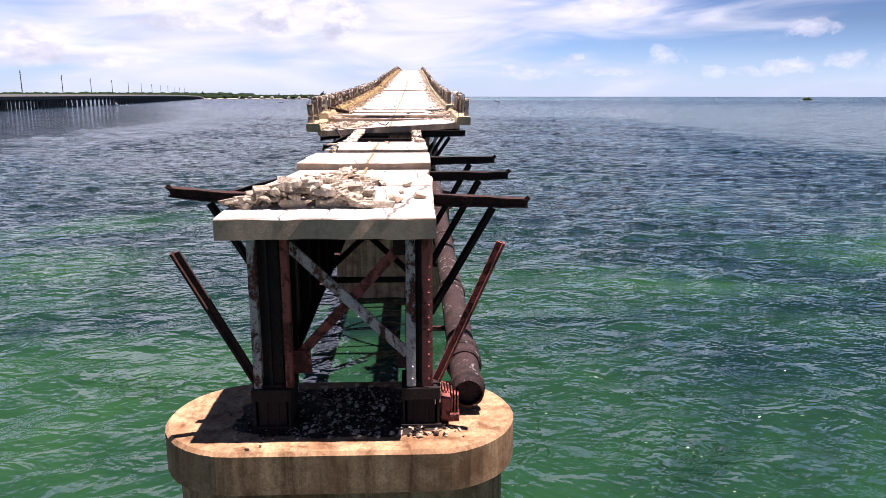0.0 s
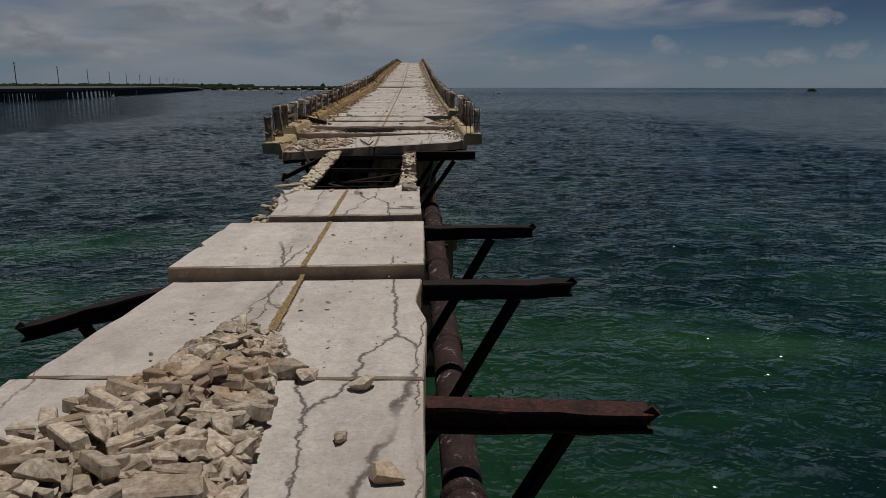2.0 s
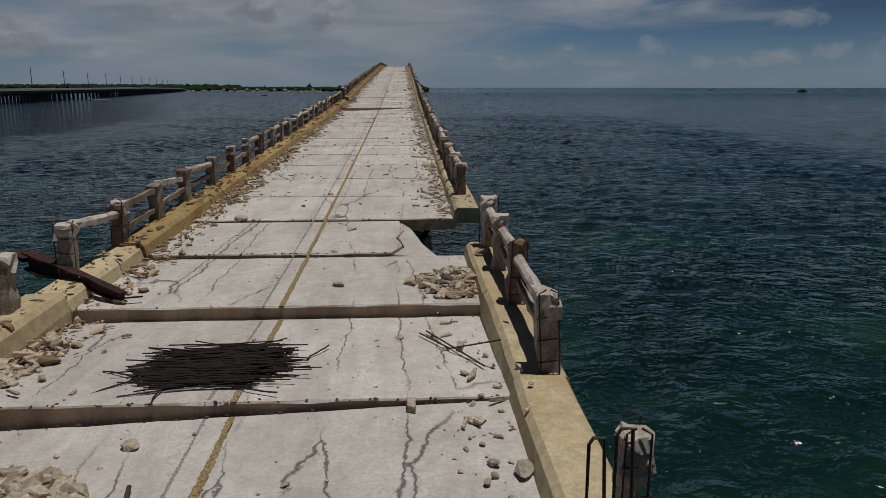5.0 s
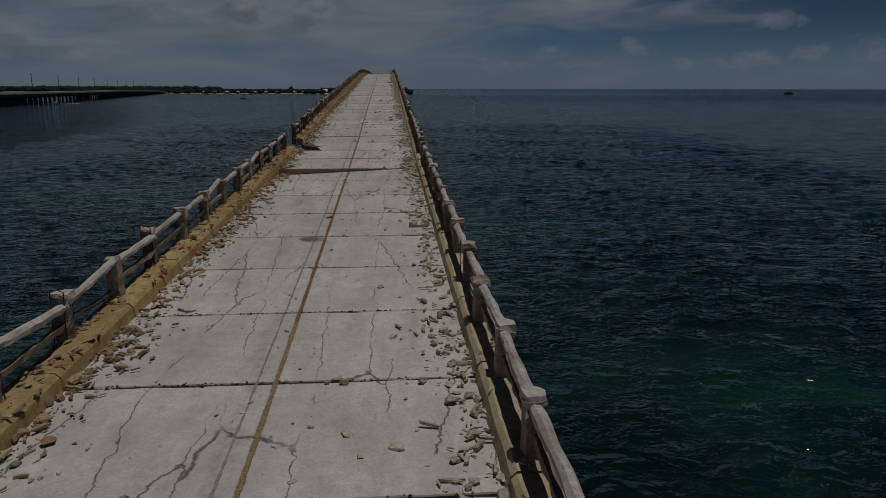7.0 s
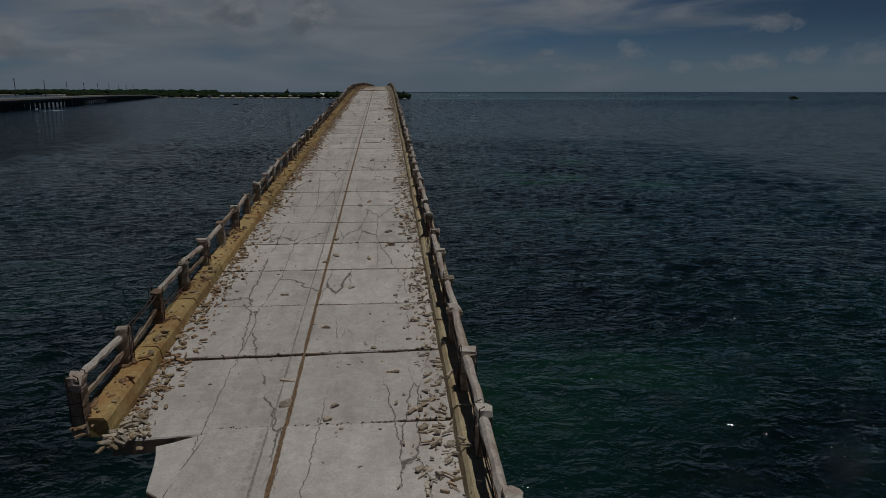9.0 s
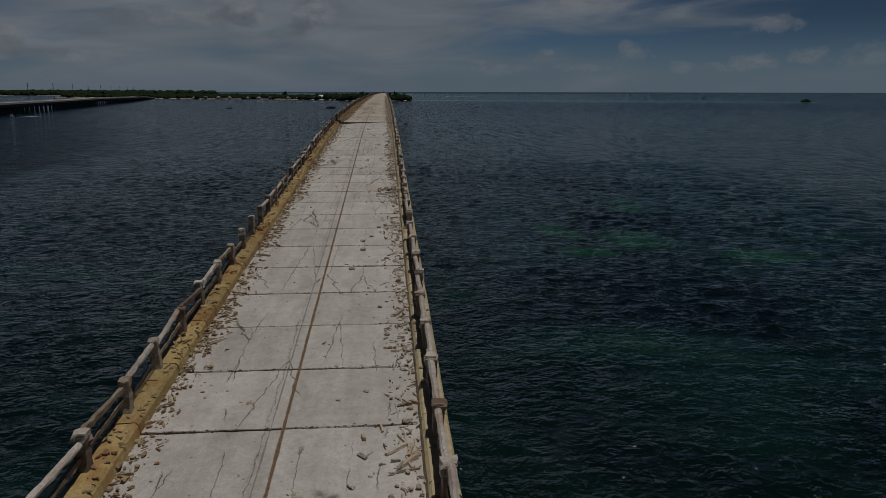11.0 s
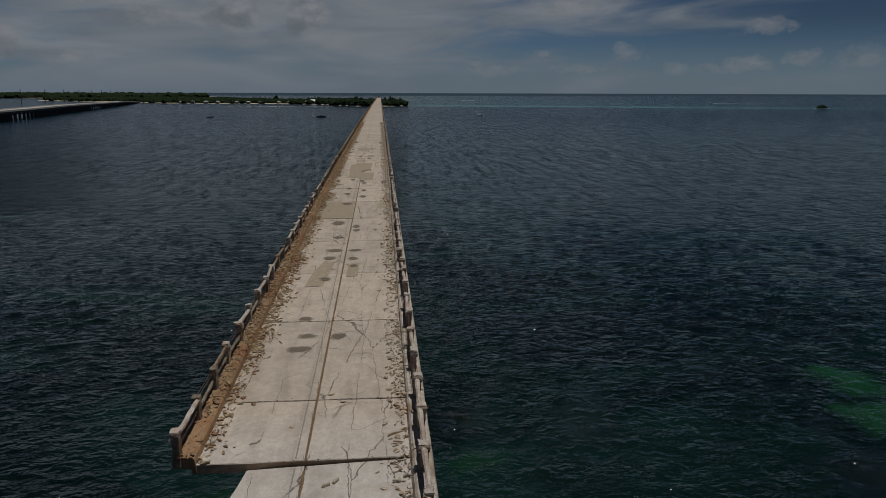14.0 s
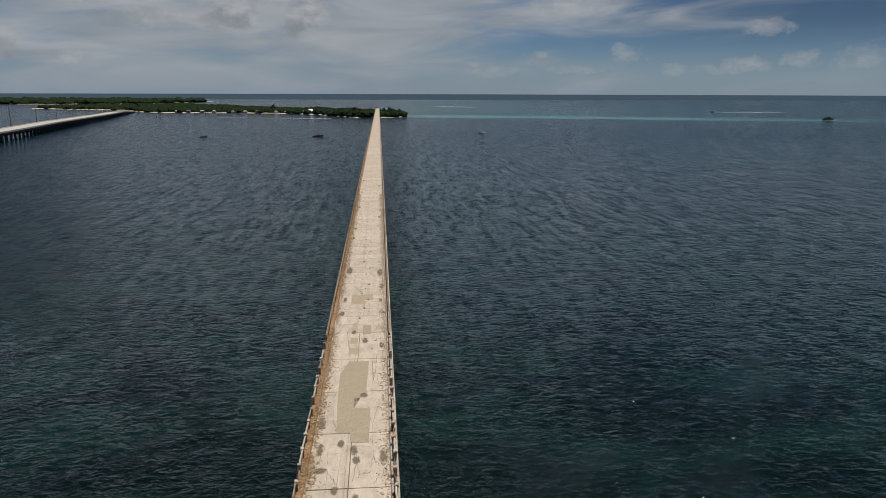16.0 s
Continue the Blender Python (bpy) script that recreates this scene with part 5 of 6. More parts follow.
def bars_mesh(seed, tall=1.06):
    """Bare reinforcing bars that show on a broken post."""
    rr = random.Random(seed)
    bm = bmesh.new()
    for sx, sy in ((-1, -1), (1, -1), (1, 1)):
        x, y = sx * 0.11, sy * 0.165
        tube(bm, [(x, y, 0.1), (x + rr.uniform(-0.02, 0.02), y, 0.5), (x, y, tall + 0.06), (x * 0.2, y * 0.9, tall + 0.1)], 0.011, 5)
    for z in (0.35, 0.6, 0.85):
        tube(bm, [(-0.14, -0.17, z), (0.14, -0.17, z + 0.02), (0.145, 0.16, z)], 0.008, 5)
    return mesh_from("bars", bm, BAR)


def rail_mesh(seed, wide, high, rough, mat, round_=False, sag=0.0):
    rr = random.Random(seed)
    bm = bmesh.new()
    n = 8 if round_ else 4
    pts, rad = [], []
    for k in range(11):
        t = k / 10 - 0.5
        pts.append(Vector((rr.uniform(-1, 1) * rough * 0.4, t, -sag * (1 - 4 * t * t) + rr.uniform(-1, 1) * rough * 0.3)))
        rad.append(1 + rr.uniform(-1, 1) * rough * 4)
    rows = []
    for p, q in zip(pts, rad):
        row = []
        for k in range(n):
            a = k * math.tau / n + (0.3 if round_ else math.pi / 4)
            row.append(bm.verts.new(p + Vector((math.cos(a) * wide * q, 0, math.sin(a) * high * q)) + Vector((rr.uniform(-1, 1), 0, rr.uniform(-1, 1))) * rough * 0.5))
        rows.append(row)
    for r0, r1 in zip(rows, rows[1:]):
        for k in range(n):
            m = (k + 1) % n
            bm.faces.new((r0[k], r0[m], r1[m], r1[k]))
    bm.faces.new(rows[0][::-1])
    bm.faces.new(rows[-1])
    bmesh.ops.recalc_face_normals(bm, faces=bm.faces)
    return mesh_from("rail", bm, mat)


def bare_rail_mesh(seed):
    rr = random.Random(seed)
    bm = bmesh.new()
    for dx, dz in ((-0.04, 0.03), (0.045, 0.02), (0.0, -0.05)):
        pts = [(dx + rr.uniform(-0.02, 0.02), t / 6 - 0.5, dz - 0.05 * rr.random() * (1 - (t / 3 - 1) ** 2)) for t in range(7)]
        tube(bm, pts, 0.013, 5)
    return mesh_from("bare_rail", bm, BAR)


POSTS_L = [post_mesh(500 + k, 1.04, 0.75) for k in range(6)]
POSTS_R = [post_mesh(520 + k, 1.02, 0.7, cap=k % 2 == 0) for k in range(6)]
NEARPOSTS = [post_mesh(530 + k, 1.05, 1.7, cap=False, mat=POST if k % 2 else POSTPALE) for k in range(4)]


def collar_mesh(seed):
    """Pale lump of concrete where the rail meets the post."""
    rr = random.Random(seed)
    bm = bmesh.new()
    box(bm, -0.135, 0.135, -0.16, 0.16, -0.11, 0.15)
    bmesh.ops.subdivide_edges(bm, edges=bm.edges[:], cuts=1, use_grid_fill=True)
    for v in bm.verts:
        v.co *= rr.uniform(0.74, 1.16)
    return mesh_from("collar", bm, PALERAIL)


COLLARS = [collar_mesh(570 + k) for k in range(4)]
BARS = [bars_mesh(540 + k) for k in range(3)]
RAILS = [rail_mesh(560 + k, 0.075, 0.08, 0.026, RAIL if k == 0 else PALERAIL, k > 1) for k in range(5)]
RAILS_R = [rail_mesh(580 + k, 0.085, 0.085, 0.022, PALERAIL, True) for k in range(4)]
LOWRAILS = [rail_mesh(600 + k, 0.06, 0.07, 0.03, RAIL) for k in range(4)]
BARE = [bare_rail_mesh(620 + k) for k in range(3)]


def rail_gap(side, y):
    if side > 0:
        return 53.0 < y < 55.9 or 43.4 < y < 45.2 or 168.5 < y < 172.5
    return 43.3 < y < 46.0 or 48.6 < y < 50.4 or 92.4 < y < 94.6 or 104.4 < y < 107.5 or 226.9 < y < 231.0


def railing(side, ys, x, label):
    rl = base("railing", (0, 0, 0), label, "railing", "bridge railings")
    r = random.Random(31 + side)
    posts = POSTS_L if side < 0 else POSTS_R
    spots = []
    for y in ys:
        if (side < 0 and (104.9 < y < 107.1 or 227.5 < y < 230.3)) or (side > 0 and 53.2 < y < 55.5):
            continue
        near = side > 0 and y < 53
        ob = new("post", r.choice(NEARPOSTS if near else posts))
        ob.parent = rl
        px = x + (0.09 if near else 0.0) + r.gauss(0, 0.02)
        ob.matrix_basis = pose(px, y, deck_z(y) + (-0.2 if side < 0 and y < 44 else 0.04), r.gauss(0, 1.5), r.gauss(0, 1.5), r.gauss(0, 3) + (180 if r.random() < 0.5 else 0)) @ Matrix.Diagonal((1.0, 1.05, 1.08, 1) if near and y > 44 else (0.85, 0.9, 1.0, 1) if near else (1, 1, 1, 1))
        if y < 130 and r.random() < 0.6:
            bars = new("reinforcing_cage", r.choice(BARS))
            bars.parent = ob
            bars.matrix_basis = pose(0, 0, -0.02, 0, 0, r.choice((0, 90, 180)))
        if y > 44 and r.random() < (0.92 if side > 0 else 0.55):
            collar = new("collar", r.choice(COLLARS))
            collar.parent = ob
            collar.matrix_basis = pose(0, 0, 0.93, 0, 0, r.choice((0, 90, 180, 270)))
        spots.append(y)
    for a, b in zip(spots, spots[1:]):
        mid = (a + b) / 2
        if rail_gap(side, mid) or b - a > 3.2 or b - a < 0.8:
            continue
        slope = math.degrees(math.atan2(deck_z(b) - deck_z(a), b - a))
        for high, low in ((0.95, False), (0.58, True)):
            u = r.random()
            meshes = (RAILS if side < 0 else RAILS_R) if not low else LOWRAILS
            if side > 0 and 45.2 < mid < 53:
                u = 0.9
            if u < (0.14 if not low else 0.22):
                meshes = BARE
            elif u < (0.18 if not low else 0.30):
                continue
            droop = r.gauss(0, 1.5) if u > 0.35 else r.uniform(-7, 7)
            ob = new("rail", r.choice(meshes))
            ob.parent = rl
            ob.matrix_basis = pose(x + (0.09 if side > 0 and mid < 53 else 0.0) + r.gauss(0, 0.02), mid, deck_z(mid) + high - (0.08 if low and u < 0.4 else 0), slope + droop, 0, r.gauss(0, 0.6)) @ Matrix.Diagonal((1, b - a - 0.1, 1, 1))
    return rl


left_ys = [43.2, 45.0, 46.2, 48.5, 50.55, 52.68, 54.95, 57.25] + [52.62 + 2.41 * k for k in range(3, 110)]
left_ys = [y for y in left_ys if y < 318]
right_ys = [43.2, 46.25] + [48.7, 50.6, 52.3] + [57.9 + 2.42 * k for k in range(108)]
railing(-1, left_ys, -3.74, "battered concrete railing with rust-stained broken rails")
railing(1, right_ys, 3.58, "weathered concrete railing with pale round top rail")
items = []
cube = bmesh.new()
box(cube, -0.13, 0.13, -0.14, 0.14, 0, 1.0)
cube_me = mesh_from("far_post", cube, POST)
y = 319.5
while y < SHORE:
    for x in (-3.74, 3.58):
        items.append((cube_me, Matrix.Translation((x, y, deck_z(y) + 0.05))))
    y += 2.42
unit = bmesh.new()
box(unit, -0.08, 0.08, -0.5, 0.5, -0.08, 0.08)
unit_me = mesh_from("far_rail", unit, RAIL)
ys = list(np.linspace(318, SHORE, 160))
for a, b in zip(ys, ys[1:]):
    for x in (-3.74, 3.58):
        for h in (0.95, 0.58):
            slope = math.degrees(math.atan2(deck_z(b) - deck_z(a), b - a))
            items.append((unit_me, pose(x, (a + b) / 2, deck_z((a + b) / 2) + h, slope) @ Matrix.Diagonal((1, b - a, 1, 1))))
joined("far_railings", items, RAIL, None, "distant concrete railings along the deck edges", "railing")

# ---- rubble on the deck ----
strip = random.Random(77)
for side, lab in ((-1, "crumbled rust-stained concrete along the kerb"), (1, "broken concrete sticks and lumps along the kerb")):
    items = []
    y = 41.8
    while y < 440:
        if not in_gap(side, y):
            dense = 0.5 + 0.5 * noise.noise(Vector((y * 0.23, side * 7.0, 0)))
            late = 1.0 if y < 235 else 2.2 if side < 0 and y < 318 else 1.0
            n = int((4 + 34 * dense ** 1.6) * late * (0.25 if side > 0 and y < 55.6 else 1) * (1.25 if side < 0 else 0.7 if y < 230 else 1.0))
            for _ in range(n):
                inner = abs(strip.gauss(0, 0.22 + 0.25 * dense))
                x = side * (3.24 - inner)
                yy = y + strip.uniform(0, 0.5)
                on = strip.random() < ((0.26 if yy < 225 else 0.4) if side < 0 else 0.10)
                if on:
                    x = side * strip.uniform(3.3, 3.8)
                z = deck_z(yy) + 0.26 if on else top_z(x, yy)
                stick = strip.random() < 0.55
                size = 0.05 + 0.17 * strip.random() ** 1.6
                if stick:
                    m = stone_matrix(x - side * 0.06, yy, z + strip.uniform(0, 0.06), size * 1.05, strip, 10, strip.choice((0, 25, 70, 110)) if side > 0 else strip.choice((30, 60, 90, 140)))
                    items.append((strip.choice(STICKS), m))
                else:
                    items.append((strip.choice(STONES), stone_matrix(x, yy, z + strip.uniform(0, 0.08 * dense), size, strip)))
        y += 0.5
    joined("kerb_rubble", items, RUBBLE if side > 0 else RUSTRUBBLE, None, lab, "rubble")

# loose lumps on the road
r = random.Random(91)
for k in range(190):
    y = r.uniform(47, 240)
    x = r.choice((r.uniform(-2.9, 2.9), r.uniform(0.3, 2.9)))
    if (1.7 < x and 51.9 < y < 55.7) or (x < -1 and (104.9 < y < 108.5 or 227 < y < 231)) or (45.9 < y < 48.2 and -1.8 < x < 1.2):
        continue
    ob = put_stone(None, STONES + BLOCKS[:2], x, y, top_z(x, y), r.uniform(0.1, 0.28), r, 8)
    tagged(ob, "loose lump of broken concrete on the road", "stone", "loose lumps on the road")
for x, y, s in ((-2.05, 56.0, 0.4), (2.05, 45.9, 0.34), (2.75, 45.5, 0.28), (2.6, 48.9, 0.2), (2.75, 47.7, 0.3), (2.6, 48.3, 0.24), (-0.9, 45.4, 0.25), (-0.2, 110.0, 0.3)):
    ob = put_stone(None, STONES + BLOCKS[:2], x, y, top_z(x, y), s * 0.8, r, 5)
    tagged(ob, "large lump of broken concrete on the road", "stone", "loose lumps on the road")

for nm, lab, cx, cy, rx, ry, n, smax, high, seed in (
    ("rubble_heap", "spread of broken cream concrete blocks on the front slab", -2.15, 43.95, 1.3, 1.15, 300, 0.31, 0.2, 3),
    ("rubble_heap", "heap of tan concrete lumps beside the kerb", 2.85, 50.5, 0.62, 0.95, 130, 0.25, 0.25, 6),
    ("rubble_heap", "crumbled concrete heap against the kerb", -3.15, 47.6, 0.5, 1.1, 110, 0.22, 0.18, 8),
    ("rubble_heap", "crumbs of concrete at the broken kerb end", -3.2, 104.2, 0.6, 0.7, 60, 0.22, 0.14, 13),
    ("rubble_heap", "crumbs of concrete at the edge of a hole", -3.1, 108.2, 0.5, 0.7, 60, 0.22, 0.16, 14),
    ("rubble_heap", "long heap of broken concrete sticks by the kerb", 2.95, 99.0, 0.5, 2.6, 170, 0.16, 0.14, 15),
    ("rubble_heap", "fallen railing pieces heaped by the kerb", 2.8, 182.5, 0.9, 0.9, 40, 0.4, 0.12, 16),
):
    h = base(nm, (0, 0, 0), lab, "rubble", "rubble heaps")
    rr = random.Random(seed)
    for k in range(n):
        a, q = rr.uniform(0, math.tau), math.sqrt(rr.random())
        x, y = cx + math.cos(a) * q * rx, cy + math.sin(a) * q * ry
        if abs(x) > 3.2:
            x = math.copysign(3.2 - rr.random() * 0.2, x)
        put_stone(h, STONES if rr.random() < 0.5 else BLOCKS, x, y, top_z(x, y) + high * (1 - q) * rr.random(), rr.uniform(0.1, smax), rr, 22)

# longer pieces of fallen railing beside the kerbs
r = random.Random(58)
for k in range(64):
    side = 1 if k % 3 else -1
    y = r.uniform(60, 240) if k > 9 else r.uniform(180.5, 184.5)
    side = 1 if k <= 9 else side
    x = side * (3.05 - abs(r.gauss(0, 0.28))) if k > 9 else r.uniform(1.9, 3.0)
    if in_gap(side, y) or (side < 0 and (103 < y < 109 or 226 < y < 232)):
        continue
    ob = new("rail_piece", r.choice(STICKS))
    q = r.uniform(0.35, 0.62)
    ob.matrix_basis = pose(x, y, top_z(x, y) + 0.01, r.uniform(-3, 3), r.uniform(-4, 4), r.gauss(70 if r.random() < 0.5 else 25, 30)) @ Matrix.Diagonal((q, q * 0.55, q * 0.5, 1))
    tagged(ob, "long splinter of fallen concrete railing on the road", "rubble", "fallen rail pieces")

# mat of bars on the second slab
mat_ob = base("bar_pile", (0, 0, 0), "pile of rust-black reinforcing bars on the road", "reinforcing bars")
barm = []
for k in range(5):
    bm = bmesh.new()
    rr = random.Random(700 + k)
    pts = [(t / 5 - 0.5, rr.uniform(-0.012, 0.012), rr.uniform(-0.008, 0.008)) for t in range(6)]
    tube(bm, pts, 0.011, 5)
    barm.append(mesh_from("bar", bm, BLACKBAR))
r = random.Random(44)
for k in range(290):
    y = 46.42 + 1.4 * min(max(r.gauss(0.5, 0.25), 0), 1)
    x = -0.42 + r.gauss(0, 0.17)
    ob = new("bar", r.choice(barm))
    ob.parent = mat_ob
    ob.matrix_basis = pose(x, y, top_z(x, y) + r.uniform(0.015, 0.12), 0, r.gauss(0, 1.6), r.gauss(4, 9)) @ Matrix.Diagonal((r.uniform(0.9, 1.75), 0.85, 0.85, 1))
for x, y, w, l in ((-1.3, 46.75, 40, 1.3), (-0.9, 47.2, 48, 1.2), (-0.9, 46.3, 90, 0.5), (0.8, 47.6, 60, 0.5), (-1.5, 46.9, -30, 0.8), (0.1, 46.35, -25, 0.9)):
    ob = new("bar", barm[0])
    ob.parent = mat_ob
    ob.matrix_basis = pose(x, y, top_z(x, y) + 0.04, 0, -4, w) @ Matrix.Diagonal((l, 1.0, 1.0, 1))

# torn steel beam lying across the kerb
bm = bmesh.new()
a, b = Vector((-4.6, 50.9, deck_z(51) + 0.40)), Vector((-2.5, 49.6, top_z(-2.5, 49.7) + 0.13))
d = b - a
for k in range(6):
    p, q = a + d * (k / 6), a + d * ((k + 1) / 6)
    beam(bm, p + Vector((0, 0, 0.12)), q + Vector((0, 0, 0.12)), 0.2, 0.03)
    beam(bm, p, q, 0.03, 0.24)
    beam(bm, p - Vector((0, 0, 0.12)), q - Vector((0, 0, 0.12)), 0.2, 0.03)
beam(bm, a, a + Vector((-0.3, 0.1, 0.1)), 0.16, 0.06)
beam(bm, b, b + Vector((0.42, 0.1, -0.02)), 0.08, 0.03)
for v in bm.verts:
    f = min(max((v.co - a).dot(d) / d.dot(d), 0), 1)
    mid = a + d * f
    v.co = mid + (v.co - mid) * (1.15 - 0.55 * f)
roughen(bm, 0.05, 2.6, 4)
thing("torn_beam", bm, STEEL, "torn rusted steel beam lying across the kerb", "steel beam")
# bent bars at the front
for x, y, tall, seed in ((3.45, 42.85, 1.05, 1), (3.3, 43.0, 0.9, 2), (-3.6, 42.6, 0.7, 3)):
    bm = bmesh.new()
    z = deck_z(y) + 0.2
    tube(bm, [(x, y, z), (x, y, z + tall), (x + 0.03, y, z + tall + 0.05), (x + 0.11, y, z + tall + 0.05), (x + 0.14, y, z + tall * 0.3)], 0.014, 6)
    thing("bent_bar", bm, BAR, "bent bare reinforcing bar at the kerb", "reinforcing bar", "bent bars")
for pts in (((2.2, 48.3), (2.6, 47.6), (3.2, 46.9)), ((2.3, 48.4), (3.0, 46.9)), ((-2.7, 57.9), (-3.3, 58.8)), ((0.0, 42.38), (-0.16, 42.75), (-0.38, 43.5), (-0.62, 44.6))):
    bm = bmesh.new()
    tube(bm, [(x, y, top_z(x, y) + 0.05 + (0.35 if abs(x) > 3 else 0)) for x, y in pts], 0.024 if pts[0][0] == 0.0 else 0.012, 6)
    thing("loose_bar", bm, BAR, "loose rusted reinforcing bar lying on the slab", "reinforcing bar", "loose bars")

# crumbs and grit strewn over the slabs
r = random.Random(63)
items = []
for k in range(3600):
    y = 42.9 + 150 * r.random() ** 1.4
    if y < 58 and r.random() < 0.5:
        continue
    x = r.uniform(-3.1, 3.1) if r.random() < 0.6 else math.copysign(3.15 - abs(r.gauss(0, 0.5)), r.uniform(-1, 1))
    if (1.7 < x and 51.9 < y < 55.9) or (x < -1.1 and 104.6 < y < 108.5) or abs(x) > 3.18:
        continue
    s = 0.018 + 0.065 * r.random() ** 3
    items.append((r.choice(STONES), stone_matrix(x, y, top_z(x, y) + 0.004, s * 1.2, r, 25)))
for k in range(110):
    y, x = r.uniform(22.9, 32.5), r.uniform(-1.5, 1.5)
    items.append((r.choice(STONES), stone_matrix(x, y, front_z(x, y) + 0.05, 0.02 + 0.04 * r.random() ** 3, r, 25)))
joined("road_grit", items, RUBBLE, None, "small crumbs of concrete strewn over the slabs", "grit")

# repair patches and stains on the far half
def blotch(bm, cx, cy, rx, ry, seed, n=22, z=0.006):
    vs = []
    for k in range(n):
        a = k * math.tau / n
        q = 1 + 0.35 * noise.noise(Vector((math.cos(a) * 1.6 + seed, math.sin(a) * 1.6, seed)))
        x, y = cx + math.cos(a) * rx * q, cy + math.sin(a) * ry * q
        vs.append(bm.verts.new((x, y, deck_z(y) + z + 0.02)))
    bm.faces.new(vs)


for k, (x, y, rx, ry) in enumerate(((2.35, 43.35, 0.45, 0.4), (1.8, 43.1, 0.4, 0.25))):
    bm = bmesh.new()
    vs = []
    for q in range(20):
        a = q * math.tau / 20
        px, py = x + math.cos(a) * rx, y + math.sin(a) * ry
        vs.append(bm.verts.new((px, py, (top_z(px, py) if y > 41 else front_z(px, py) + 0.07) + 0.006)))
    bm.faces.new(vs)
    thing("pale_scuff", bm, SCUFF, "pale scuffed spot on the concrete slab", "stain", "pale scuffs", kind="structure")


def patch(poly, label):
    bm = bmesh.new()
    pts = []
    for (x0, y0), (x1, y1) in zip(poly, poly[1:] + poly[:1]):
        n = max(1, int(abs(y1 - y0) / 1.5) + int(abs(x1 - x0) / 1.5))
        for k in range(n):
            pts.append((x0 + (x1 - x0) * k / n, y0 + (y1 - y0) * k / n))
    bm.faces.new([bm.verts.new((x, y, deck_z(y) + 0.018)) for x, y in pts])
    bmesh.ops.triangulate(bm, faces=bm.faces[:])
    return thing("road_patch", bm, PATCH, label, "road patch", "road patches", kind="structure")


patch([(-3.1, 269.7), (-0.05, 269.6), (-0.05, 278.0), (-2.2, 278.2), (-3.1, 274.5)], "smooth tan repair patch on the road")
patch([(-3.1, 278.5), (-2.1, 278.5), (-2.1, 284.0), (-2.9, 284.2)], "small tan repair patch beside the kerb")
patch([(-1.34, 295.6), (-0.17, 295.5), (-0.11, 293.8), (1.49, 293.6), (1.53, 300.1), (0.01, 300.4), (-0.01, 302.5), (0.6, 302.6), (1.09, 303.7), (1.25, 311.9), (-0.82, 312.0), (-1.68, 308.7), (-1.59, 302.0)], "large smooth tan repair patch on the road")
patch([(2.0, 274.6), (3.1, 274.4), (3.1, 277.4), (2.05, 277.3)], "small tan repair patch on the road")
patch([(-1.9, 249.5), (-0.9, 249.6), (-0.55, 254.6), (-1.2, 255.3), (-1.7, 252.6)], "narrow grey repair patch on the road")
patch([(0.3, 251.4), (1.0, 251.5), (1.0, 254.6), (0.35, 254.4)], "narrow grey repair patch on the road")
patch([(-1.03, 317.4), (-0.14, 317.6), (-0.14, 319.4), (-1.0, 319.6)], "small tan repair patch on the road")
patch([(0.41, 320.5), (1.39, 320.7), (1.36, 324.0), (0.4, 324.0)], "small tan repair patch on the road")
patch([(-1.46, 333.0), (0.21, 333.1), (0.25, 335.0), (1.51, 335.0), (1.49, 338.0), (-1.55, 337.7)], "tan repair patch on the far road")
patch([(-1.06, 314.2), (0.09, 314.2), (0.04, 316.1), (-0.98, 316.1)], "small tan repair patch on the road")
patch([(-1.07, 320.9), (-0.3, 320.9), (-0.31, 325.3), (-0.9, 325.0)], "small tan repair patch on the road")
SPOTS = [(-0.95, 267.5, 0.7, 1.0), (0.46, 266.1, 0.35, 0.8), (-0.69, 276.8, 0.6, 0.7), (0.34, 292.5, 0.45, 0.9), (0.59, 285.3, 0.35, 0.8), (0.61, 281.2, 0.4, 0.9), (-1.0, 286.6, 0.35, 0.7), (-0.98, 282.9, 0.35, 0.8), (2.63, 291.2, 0.45, 1.4), (-2.73, 297.2, 0.5, 1.3), (0.72, 318.4, 0.45, 1.2), (2.64, 316.9, 0.35, 1.3), (2.5, 350.5, 0.6, 2.6), (2.7, 342.3, 0.4, 1.6), (-2.4, 351.9, 0.55, 2.6), (-2.5, 329.0, 0.35, 1.2), (-2.35, 335.3, 0.3, 1.4), (2.55, 334.9, 0.3, 1.0), (-2.7, 378.0, 0.4, 2.0), (0.4, 241.5, 0.45, 0.5), (-1.1, 240.0, 0.6, 0.5), (-1.0, 241.6, 0.5, 0.4), (-1.25, 244.0, 0.4, 0.4), (-0.84, 251.0, 0.4, 0.5), (0.67, 253.9, 0.3, 0.4), (0.6, 255.8, 0.4, 0.5), (-0.88, 255.9, 0.5, 0.7), (-0.78, 258.0, 0.7, 0.6), (0.56, 258.1, 0.5, 0.5), (-0.72, 262.1, 0.5, 0.5), (0.51, 264.6, 0.35, 0.5), (-0.35, 84.6, 0.45, 0.4), (0.89, 303.1, 0.5, 0.7), (0.55, 290.8, 0.4, 0.7), (-0.83, 293.6, 0.3, 0.8), (-2.35, 289.4, 0.7, 0.6), (-2.5, 292.6, 0.4, 1.2), (-0.69, 321.4, 0.3, 0.8), (1.53, 315.6, 0.12, 0.3)] + [(0.35 + 0.5 * (k % 3 - 1), 327 + 3.4 * k + 1.5 * math.sin(k * 7.0), 0.16 + 0.1 * (k % 4 == 1), 0.45) for k in range(16)] + [(2.5 * (k % 2 * 2 - 1), 388 + 14.0 * k, 0.35, 1.6) for k in range(7)]
